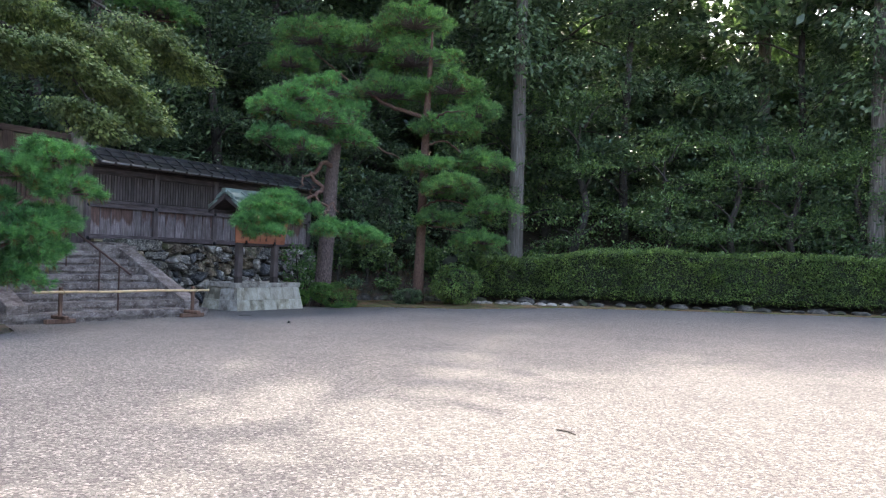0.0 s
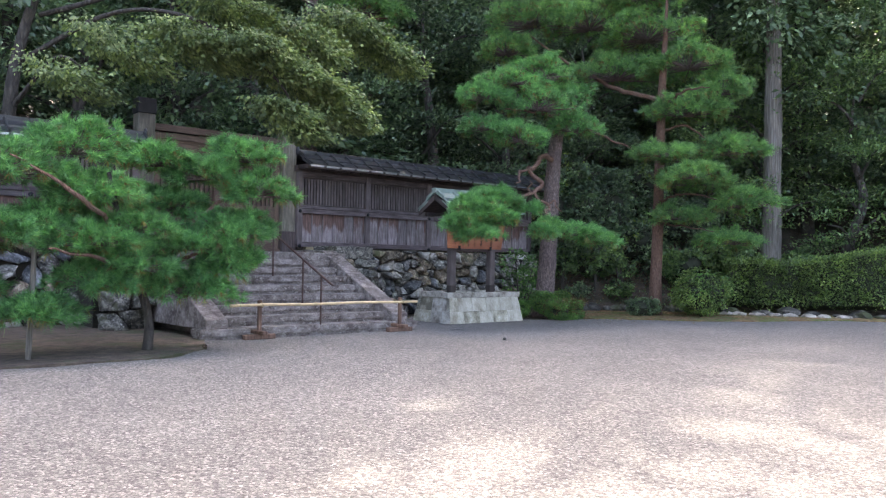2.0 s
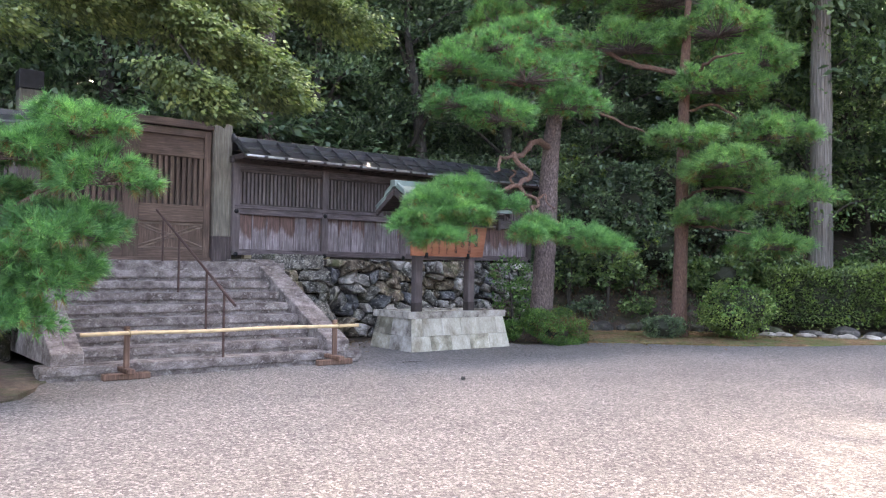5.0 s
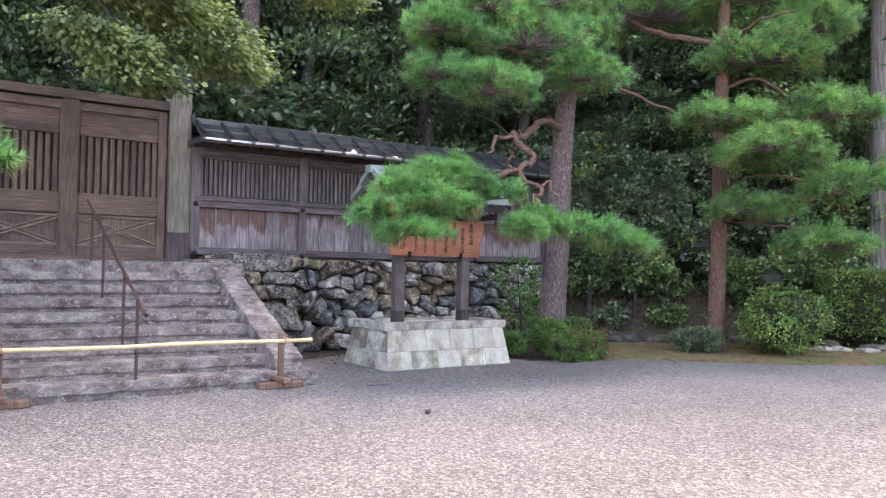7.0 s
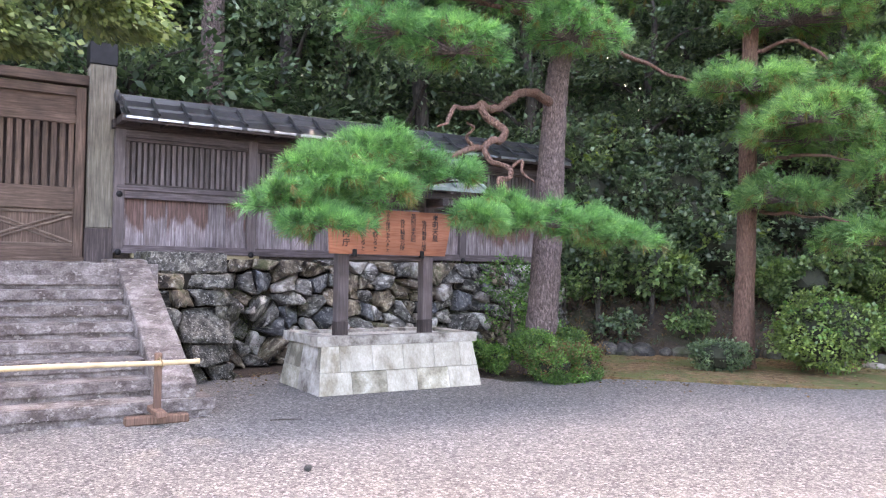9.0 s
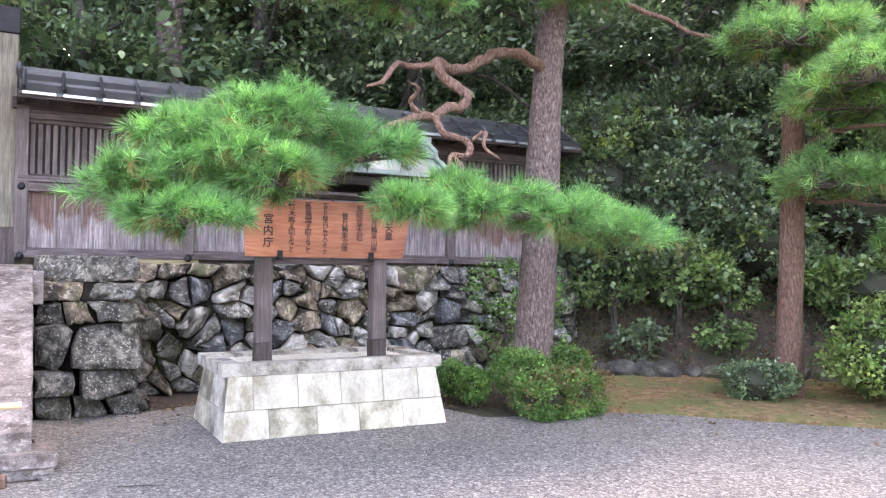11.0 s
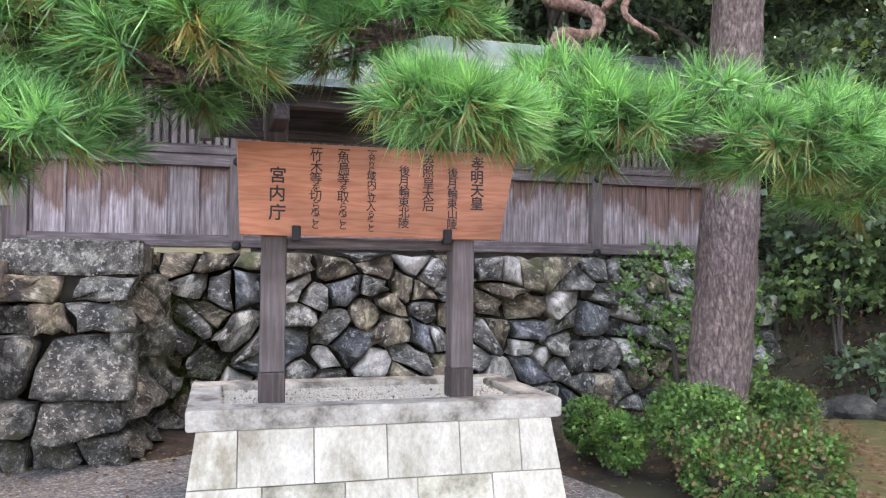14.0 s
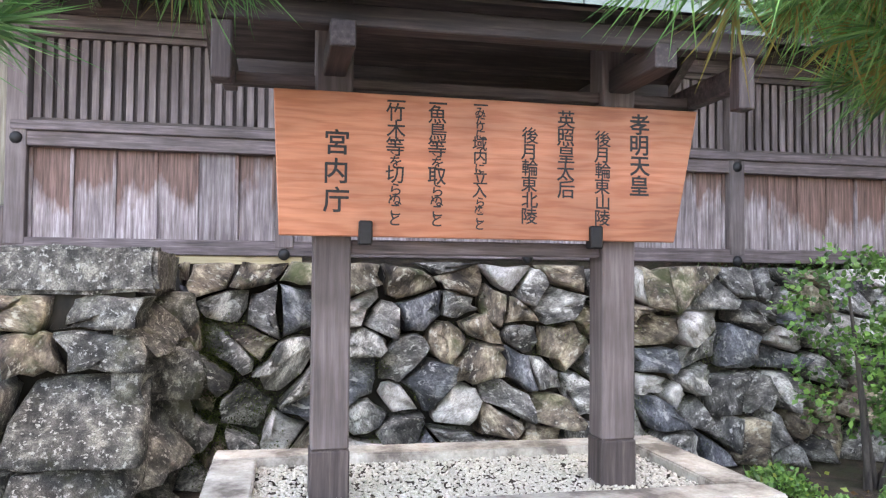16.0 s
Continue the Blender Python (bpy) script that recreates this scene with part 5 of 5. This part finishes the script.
shrub("clipped_azalea", (-15.3, 16.2, 0), [((0.0, 0.0, 0.24), (0.15, 0.14, 0.18)), ((-0.5, 0.0, 0.27), (0.2, 0.17, 0.19))], 200, 0.035, LEAF_BUSH, "small azalea beside the plinth", second=(LEAF_TIP, 0.08), boxy=0.8)
shrub("wall_shrub", (-17.0, 17.85, 0), [((0, -0.2, 1.45), (0.35, 0.5, 0.4)), ((0.1, 0.4, 1.2), (0.4, 0.45, 0.45)), ((0.0, -0.1, 0.8), (0.4, 0.5, 0.4)), ((0, 0.5, 0.6), (0.4, 0.4, 0.4))], 75, 0.055, LEAF_BUSH, "thin dark evergreen shrub against the stone wall", cored=False, stems=7, count=11)
shrub("rounded_bush", (-13.0, 20.9, 0), [((0, 0, 0.7), (0.7, 0.9, 0.6)), ((-0.6, 0.8, 0.6), (0.6, 0.6, 0.55))], 330, 0.06, LEAF_HEDGE, "rounded dark bush on the moss strip", second=(LEAF_BUSH, 0.2))
shrub("low_bush", (-14.1, 19.75, 0), [((0, 0, 0.25), (0.4, 0.5, 0.25))], 160, 0.05, LEAF_DARK, "low dark bush at the foot of the tall pine")


def on_bank(x, y):
    return float(rise(np.array([x]), np.array([y]))[0])


BANK = [(-18.2, 20.6, 1.3, 1.3), (-17.4, 21.6, 1.2, 1.0), (-18.6, 22.2, 1.6, 1.5), (-17.0, 23.4, 1.3, 1.2), (-15.4, 24.0, 1.1, 1.0), (-18.8, 24.6, 1.7, 1.7), (-16.6, 25.4, 1.4, 1.4), (-14.4, 25.6, 1.1, 1.0),
        (-20.2, 20.8, 1.5, 1.8), (-20.4, 23.4, 1.8, 2.1), (-13.0, 26.8, 1.2, 1.1), (-19.0, 21.0, 1.4, 2.2), (-18.2, 23.4, 1.2, 1.9), (-19.4, 19.9, 1.0, 1.7)]
for k, (x, y, w, h) in enumerate(BANK):
    z = on_bank(x, y)
    r_ = random.Random(k)
    lob = [((0, 0, h * 0.55), (w * 0.7, w * 0.7, h * 0.55))] + [((r_.uniform(-0.6, 0.6) * w, r_.uniform(-0.6, 0.6) * w, h * r_.uniform(0.5, 1.1)), (w * 0.45, w * 0.45, h * 0.35)) for _ in range(3)]
    shrub("bank_shrub", (x, y, z), lob, 150, 0.115, LEAF_MID if k % 3 == 1 else LEAF_DARK, "glossy dark evergreen shrub on the earth bank" if k % 3 != 1 else "fresh green shrub on the earth bank", cored=True, second=(LEAF_TIP, 0.12) if k % 2 else None)["group"] = "shrubs on the bank"

# thin saplings on the bare foot of the bank
for k, (x, y, h) in enumerate([(-17.5, 20.3, 1.3), (-17.0, 21.2, 1.6), (-16.6, 22.0, 1.0), (-16.0, 22.9, 1.2), (-17.9, 19.7, 1.0), (-16.9, 20.3, 0.5), (-16.3, 21.5, 0.45)]):
    r_ = random.Random(300 + k)
    lob = [((r_.uniform(-0.15, 0.15), r_.uniform(-0.3, 0.3), h * q), (0.4, 0.45, 0.16)) for q in (0.55, 0.8, 1.0)]
    shrub("bank_sapling", (x, y, on_bank(x, y)), lob, 26, 0.095, LEAF_DARK if k % 2 else LEAF_MID, "thin evergreen sapling with sparse glossy leaves on the bank", "sapling", cored=False, stems=4, count=7)["group"] = "saplings on the bank"

# ---- clipped hedge ----
hedge = thing("clipped_hedge", (-6, 27.6, 0), "long clipped evergreen hedge with a sunlit top", "hedge")
H0, H1 = np.array([-13.9, 23.6]), np.array([6.0, 35.7])
HL = np.linalg.norm(H1 - H0)
hd = (H1 - H0) / HL
hn = np.array([hd[1], -hd[0]])  # towards the court


def hedge_point(u, w, z):
    return np.stack([H0[0] + hd[0] * u + hn[0] * w, H0[1] + hd[1] * u + hn[1] * w, z], -1)


def hedge_top(u):
    return 1.5 + 0.42 * np.clip((u - 2.2) / 1.5, 0, 1) + 0.05 * np.sin(u * 1.3) + 0.04 * np.sin(u * 3.1)


n = 11000
u = rng.uniform(0, HL, n)
z = rng.uniform(0.10, 1, n) ** 0.8 * hedge_top(u)
w = 0.55 + 0.07 * np.sin(u * 2.1 + z * 2) + 0.05 * rng.standard_normal(n)
out = np.tile(np.array([hn[0], hn[1], 0.2]), (n, 1))
a = clumps(hedge_point(u, w, z), out, 4, 0.06, 1, 0.09, 0.0)
u = rng.uniform(0, HL, 6000)
w = rng.uniform(-0.7, 0.6, 6000)
b = clumps(hedge_point(u, w, hedge_top(u) + 0.03 * rng.standard_normal(6000)), np.tile(np.array([0, 0, 1.0]), (6000, 1)), 4, 0.06, 0.7, 0.08, 0.0)
raw("foliage", *join(a, b), LEAF_HEDGE, hedge)
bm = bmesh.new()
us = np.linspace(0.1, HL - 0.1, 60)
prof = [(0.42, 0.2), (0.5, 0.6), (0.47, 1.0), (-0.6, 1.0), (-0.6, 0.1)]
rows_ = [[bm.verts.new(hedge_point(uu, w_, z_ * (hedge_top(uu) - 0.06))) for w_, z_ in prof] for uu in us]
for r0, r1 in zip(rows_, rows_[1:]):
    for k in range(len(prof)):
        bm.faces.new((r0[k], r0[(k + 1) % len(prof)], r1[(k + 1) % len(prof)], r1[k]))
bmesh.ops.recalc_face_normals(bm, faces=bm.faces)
# dark filler body, its colour gives the hedge a shaded inside
part("shade_core", bm, CORE, hedge)


def rock(name, at, size, mat_, seed, label="dark mossy edging rock"):
    bm_ = bmesh.new()
    bmesh.ops.create_icosphere(bm_, subdivisions=2, radius=1)
    s = Vector((seed * 3.1, seed * 1.7, 0))
    for v in bm_.verts:
        v.co *= 1 + 0.35 * noise.noise(v.co * 1.3 + s) + 0.12 * noise.noise(v.co * 4 + s)
        v.co = Vector((at[0] + v.co.x * size[0], at[1] + v.co.y * size[1], at[2] + v.co.z * size[2]))
    return tagged(part(name, bm_, mat_), label, "rock", "edging rocks")


r_ = random.Random(5)
uu = 0.2
k = 0
while uu < 21:
    s = r_.uniform(0.12, 0.3)
    p = hedge_point(uu, 0.72 + r_.uniform(-0.08, 0.1), 0.06)
    rock("edging_rock", p, (s * 1.2, s * 0.8, s * r_.uniform(0.35, 0.7)), STONES_DIM, k)
    uu += s * 2 + r_.uniform(0.02, 0.4)
    k += 1
for k in range(9):
    q = k / 8
    rock("pale_edging_stone", (-13.6 + 3.0 * q + r_.uniform(-0.08, 0.08), 22.2 + 2.0 * q + r_.uniform(-0.06, 0.06), 0.04), (r_.uniform(0.15, 0.28), r_.uniform(0.1, 0.16), 0.07), CAPSTONE, 40 + k, "flat pale edging stone on the moss")
for k in range(16):
    s = r_.uniform(0.1, 0.26)
    q = k / 15
    x, y = -16.9 + 3.0 * q + r_.uniform(-0.1, 0.1), 19.4 + 4.2 * q + r_.uniform(-0.1, 0.1)
    rock("bank_rock", (x, y, on_bank(x, y) + 0.08), (s, s, s * 0.7), STONES_DIM, 60 + k, "grey rock at the foot of the bank")


# ---- drooping maple over the gate ----
def maple(name, base, trunk, limbs, sprays, label):
    ob = thing(name, base, label, "maple tree")
    limb("trunk", trunk, np.linspace(0.2, 0.06, len(trunk)), DARK_BARK, ob, sides=12)
    for pts in limbs:
        limb("limb", pts, np.linspace(0.06, 0.012, len(pts)), DARK_BARK, ob, sides=7)
    for c, rad, n in sprays:
        p, d = in_ellipsoid(n, c, rad, 0.2)
        p[:, 2] = c[2] + (p[:, 2] - c[2]) * 0.55 - 0.38 * (p[:, 1] - c[1])
        d = d * np.array([1, 1, 0.3]) + np.array([0.25, 0.45, -0.3])
        raw("leaf_spray", *clumps(p, d, 26, 0.19, 0.10, 0.085, 0.4, 0.7, 0.3), LEAF_MAPLE, ob)
    return ob


maple("drooping_maple", (-20.2, 5.0, on_bank(-20.2, 5.0)), [(-20.2, 5.0, 1.4), (-20.1, 5.1, 3.4), (-19.9, 5.2, 5.4), (-19.5, 5.6, 7.2), (-18.6, 6.4, 8.6)],
      [[(-19.8, 5.3, 5.6), (-18.2, 6.8, 6.6), (-16.4, 8.0, 6.2), (-15.2, 9.0, 5.0), (-15.2, 9.5, 4.2)], [(-19.6, 5.6, 6.6), (-17.6, 7.8, 7.2), (-16.0, 9.6, 6.2), (-15.4, 10.6, 4.8)], [(-19.2, 5.9, 7.6), (-17.4, 8.8, 7.8), (-16.4, 11.0, 7.0), (-16.4, 12.6, 6.3)], [(-20.0, 5.2, 4.6), (-18.2, 5.6, 5.4), (-16.6, 5.8, 4.9)]],
      [((-15.3, 8.7, 5.5), (0.75, 0.8, 0.4), 190), ((-15.2, 9.5, 5.1), (0.7, 0.8, 0.4), 190), ((-15.2, 9.2, 4.35), (0.5, 0.55, 0.35), 130), ((-15.3, 10.7, 4.5), (0.5, 0.55, 0.42), 130), ((-15.5, 10.4, 5.0), (0.6, 0.7, 0.36), 150), ((-15.2, 9.6, 4.0), (0.3, 0.32, 0.26), 70),
       ((-16.4, 12.7, 6.3), (0.7, 0.8, 0.36), 150), ((-16.0, 7.7, 5.6), (0.8, 0.9, 0.45), 190), ((-16.5, 6.4, 5.4), (0.9, 1.0, 0.5), 90), ((-16.6, 5.5, 4.7), (0.8, 0.8, 0.4), 60), ((-15.9, 8.4, 6.4), (0.9, 1.0, 0.45), 180), ((-15.7, 9.9, 6.0), (0.8, 0.9, 0.4), 170), ((-16.2, 11.4, 6.7), (0.8, 0.9, 0.4), 150)],
      "maple with drooping yellow-green sprays over the gate")


# ---- wood behind: broadleaf trees, cedars, pines ----
def broad_tree(name, height, spread, mat_, label, seed, n=150, leaf_size=0.2, limbs=15):
    r = np.random.default_rng(seed)
    ob = thing(name, (0, 0, 0), label, "tree")
    pts = [(0, 0, -0.3)] + [(r.uniform(-0.3, 0.3), r.uniform(-0.3, 0.3), height * s) for s in (0.2, 0.45, 0.7, 0.92)]
    limb("trunk", pts, [0.22, 0.18, 0.14, 0.09, 0.03], DARK_BARK, ob, sides=8)
    cs, ds = [], []
    for k in range(limbs):
        s = 0.05 + 0.9 * (k / (limbs - 1)) ** 1.15
        a = k * 2.4 + r.uniform(-0.4, 0.4)
        reach = spread * (1.0 - 0.5 * abs(s - 0.4) - 0.3 * s) * r.uniform(0.8, 1.15)
        tip = np.array([math.cos(a) * reach, math.sin(a) * reach, height * s + 0.6])
        limb("limb", [(0, 0, height * s - 0.3), tuple(tip * np.array([0.5, 0.5, 1]) - np.array([0, 0, 0.1])), tuple(tip)], [0.06, 0.04, 0.012], DARK_BARK, ob, sides=5)
        m = n // limbs
        p = tip * np.array([0.7, 0.7, 1]) + r.standard_normal((m, 3)) * np.array([spread * 0.33, spread * 0.33, height * 0.035])
        p[:, 2] = np.maximum(p[:, 2], 0.3)
        cs.append(p)
        ds.append(unit(p - np.array([0, 0, height * s - 1])))
    cs, ds = np.vstack(cs), np.vstack(ds)
    high = cs[:, 2] > 11
    raw("crown", *clumps(cs[~high], ds[~high], 130, 0.46, 0.22, leaf_size, 0.3), mat_, ob)
    # above the view: oversized leaves, there only to cast denser shade
    if high.any():
        raw("crown_top", *clumps(cs[high], ds[high], 90, 0.6, 0.35, leaf_size * 2.4, 0.2), mat_, ob)
    return ob


def cedar_tree(name, height, first, label, seed, spread=2.1, n=190):
    r = np.random.default_rng(seed)
    ob = thing(name, (0, 0, 0), label, "cedar tree")
    limb("trunk", [(0, 0, -0.3), (0.03, 0, height * 0.3), (0, 0.05, height * 0.7), (0, 0, height)], [0.34, 0.26, 0.16, 0.02], CEDAR_BARK, ob, sides=12)
    s = r.uniform(0, 1, n) ** 0.85
    z = first + (height - first) * s
    a = r.uniform(0, 6.28, n)
    reach = spread * (1 - s * 0.85) * r.uniform(0.25, 1, n)
    cs = np.stack([np.cos(a) * reach, np.sin(a) * reach, z - reach * 0.25], -1)
    ds = np.stack([np.cos(a), np.sin(a), -0.3 + 0 * a], -1)
    raw("crown", *clumps(cs, ds, 60, 0.4, 0.5, 0.27, 0.5), CEDAR_LEAF, ob)
    return ob


PROTO = [broad_tree("evergreen_oak", 16, 3.9, LEAF_DARK, "dark evergreen oak in the wood behind the court", 1),
         broad_tree("evergreen_oak", 20, 4.4, LEAF_DARK, "tall dark evergreen oak in the wood behind the court", 2, 165),
         broad_tree("young_tree", 7, 2.6, LEAF_MID, "young green broadleaf tree at the edge of the wood", 3, 75, 0.13, 9),
         broad_tree("young_evergreen", 7.5, 2.7, LEAF_DARK, "young dark evergreen behind the fence", 8, 80, 0.14, 9)]
CEDAR = cedar_tree("japanese_cedar", 22, 7.0, "straight cedar with pale fibrous bark and drooping dark sprays", 4)
SPOTS = [(0, -25.5, 1.5, 1.2), (1, -26, 6.0, 1.2), (1, -26, 11.0, 1.3), (1, -27.2, 17.2, 1.3), (1, -26, 13.5, 1.3), (3, -22.6, 18.6, 1.2), (1, -24.8, 24.2, 1.05), (1, -21.8, 27.4, 0.6), (1, -18.5, 30, 1.05), (0, -14.8, 31, 1.2),
         (1, -11.5, 32, 1), (0, -8.2, 33.4, 0.6), (1, -5.0, 35, 1), (0, -1.4, 36.8, 1.1), (1, 2, 39.5, 1), (0, 6, 40.5, 1), (1, -27, -3, 1.1), (0, -25.5, -7, 1.1), (1, -31, 3, 1.2), (1, -31, 13.0, 1.2), (1, -30.5, 18.5, 1.3),
         (0, -23, 33, 1.1), (0, -11, 36.5, 0.65), (3, -21.0, 25.2, 1), (2, -12.0, 28.4, 1), (2, -9.0, 29.8, 0.9), (2, -4.8, 31.9, 0.9), (2, -0.6, 34, 1), (3, -22.6, 12.0, 1.1), (3, -21.6, 21.6, 1),
         (3, -22.6, 7.4, 1.1), (3, -22.6, 3.0, 1.1), (2, 3.2, 36.2, 1), (3, -22.8, 15.6, 1.1), (2, -17.0, 27.4, 1), (2, -14.9, 28, 1), (2, -6.8, 31.0, 0.9), (2, -2.6, 33.0, 0.9), (3, -23.0, -1, 1.1), (3, -23.4, 9.8, 1.2)]
for k, (kind, *at, size_) in enumerate(SPOTS):
    r_ = random.Random(100 + k)
    z = max(on_bank(at[0], at[1]), 0.0)
    m = pose(at[0], at[1], z, 0, 0, r_.uniform(0, 360)) @ Matrix.Scale(size_ * r_.uniform(0.95, 1.05), 4)
    copy_thing(PROTO[kind], m)["group"] = "trees of the wood"
for k, (x, y, s) in enumerate([(-13.95, 26.5, 1.0), (-2.1, 33.0, 1.0), (-16.5, 31.5, 1.1), (-24.6, 25.6, 1.0), (-6.8, 36, 1.1), (-25, 11.5, 1.1), (-24.5, 1, 1.0), (-3.75, 34.2, 0.5), (-21, 36, 1.2), (-9, 45, 1.2), (-30, 20, 1.2)]):
    copy_thing(CEDAR, pose(x, y, on_bank(x, y), 0, 0, 50 * k) @ Matrix.Scale(s, 4))["group"] = "cedars of the wood"
for ob in PROTO + [CEDAR]:  # the pattern trees themselves stand deep in the wood
    ob.location = (-34 + 3 * PROTO.index(ob) if ob in PROTO else -36, 30 + 3 * (PROTO.index(ob) if ob in PROTO else 4), 7)
# far woods that close the view
n = 15000
a = np.r_[rng.uniform(-0.75, 2.6, 7500), rng.uniform(0.05, 1.25, 4000), rng.uniform(0.9, 2.1, 3500)]
rad = rng.uniform(33, 48, n)
c = np.stack([-2 - rad * np.sin(a), 8 + rad * np.cos(a), np.zeros(n)], -1)
c[:, 2] = rise(c[:, 0], c[:, 1]).clip(0, 9) + rng.uniform(0, 1, n) ** 0.8 * (16 + 4 * np.sin(a * 9) + 3 * np.sin(a * 23)) * np.where((a > 0.02) & (a < 0.36), 0.55, 1.0)
tagged(raw("far_woods", *clumps(c, np.tile(np.array([0.3, -0.3, 0.2]), (n, 1)), 22, 0.8, 0.3, 0.62, 0.3), LEAF_DARK), "dark far woods closing the view behind the trees", "woods", kind="stuff")
# pads above 15 m are out of view, added to shade the court's left
pine("red_pine", (-22, 13.7, 1.9), [(-22, 13.68, 1.7), (-22, 13.68, 4), (-22.05, 13.66, 6), (-21.9, 13.6, 9), (-21.6, 13.5, 13), (-21.2, 13.6, 17)], [0.27, 0.25, 0.24, 0.2, 0.14, 0.05],
     [([(-21.9, 13.6, 8), (-21.2, 14.4, 8.6), (-20.4, 15.4, 8.8)], [0.09, 0.07, 0.03]), ([(-21.6, 13.5, 12.6), (-20.2, 13.4, 14), (-18.4, 13.6, 15.6)], [0.11, 0.08, 0.03]), ([(-21.3, 13.6, 15.6), (-20.2, 12.6, 16), (-19.2, 11.8, 15.6)], [0.08, 0.06, 0.03])],
     [(-20.8, 14.8, 9.0, 1.2, 0.6), (-21.8, 12.2, 10, 1.4, 0.7), (-20.3, 14.0, 15.6, 2.1, 1.0), (-18.4, 14.2, 16.2, 1.9, 0.9), (-19.6, 12.2, 15.6, 1.9, 0.9), (-17.6, 13.2, 17.2, 1.6, 0.8), (-21.2, 13.4, 17.6, 2.2, 1.1)], "tall red pine behind the fence, its unseen upper crown added to shade the court", near=1.6, mat_=NEEDLE_FAR, needle=0.24, per=30, width=0.01)

tagged(raw("wall_moss", *clumps(*WALL_MOSS, 26, 0.05, 1.0, 0.022, 0.0), LEAF_MOSS), "green moss growing in the joints of the rubble wall", "moss", kind="stuff")
# ---- low growth on the bank ----
n = 5200
p = np.stack([rng.uniform(-22, -12, n), rng.uniform(18.4, 28, n)], -1)
d = (p - TOE) @ TOE_N
p = p[(d > 0.05) & (d < 6)]
high_ = np.clip(((p - TOE) @ TOE_N - 0.5) / 1.8, 0.3, 1)
p = np.c_[p, rise(p[:, 0], p[:, 1]) + 0.05]
up = np.tile(np.array([0.3, -0.2, 0.8]), (len(p), 1))
pick = rng.random(len(p))
green = rng.random(len(p)) < 0.7 * high_
tagged(raw("bank_ground_cover", *clumps(p[green], up[green], 9, 0.13, 0.5, 0.10, 0.0), LEAF_DARK), "low dark evergreen growth covering the bank", "ground cover", kind="stuff")
tagged(raw("bank_leaf_litter", *clumps(p[pick > 0.2] - np.array([0, 0, 0.02]), up[pick > 0.2], 7, 0.22, 0.2, 0.06, 0.0), LEAF_RED), "brown leaf litter lying on the bank", "fallen leaves", kind="stuff")
# ---- small things on the gravel ----
rock("dark_stone", (-11.31, 11.67, 0.02), (0.035, 0.03, 0.03), STONES_DIM, 3, "small dark stone lying on the gravel")
twig = thing("fallen_twig", (-13.2, 12.2, 0), "thin dry twig fallen on the gravel", "twig")
limb("twig_stem", [(-13.3, 12.05, 0.012), (-13.24, 12.2, 0.02), (-13.2, 12.36, 0.012)], [0.006, 0.005, 0.003], DARK_BARK, twig, sides=5)
limb("side_shoot", [(-13.24, 12.2, 0.018), (-13.18, 12.24, 0.014)], [0.004, 0.002], DARK_BARK, twig, sides=4)
stick = thing("fallen_twig", (-2.1, 5.65, 0), "short dark twig lying on the sunlit gravel", "twig")
limb("twig_stem", [(-2.2, 5.69, 0.01), (-2.1, 5.66, 0.016), (-2.0, 5.62, 0.01)], [0.009, 0.008, 0.005], DARK_BARK, stick, sides=5)
limb("side_shoot", [(-2.1, 5.66, 0.014), (-2.06, 5.7, 0.012)], [0.006, 0.003], DARK_BARK, stick, sides=4)
n = 4200
p = np.stack([rng.uniform(-16.8, -11.6, n), rng.uniform(11.8, 23.5, n), rng.uniform(0.012, 0.03, n)], -1)
keep = (p[:, 0] < -15.6 + 2.2 * np.clip((p[:, 1] - 15.5) / 2, 0, 1.55) + rng.normal(0, 0.5, n)) & ~((p[:, 0] > -16) & (p[:, 1] > 12.9) & (p[:, 1] < 15.6))
p = p[keep]
d = rng.standard_normal((len(p), 3)) * np.array([1, 1, 0.1])
tagged(raw("leaf_litter", *leaves(p, d, 0.05, 0.5, 0.0, 0.1), LEAF_RED), "brown fallen leaves scattered on soil and moss", "fallen leaves", kind="stuff")
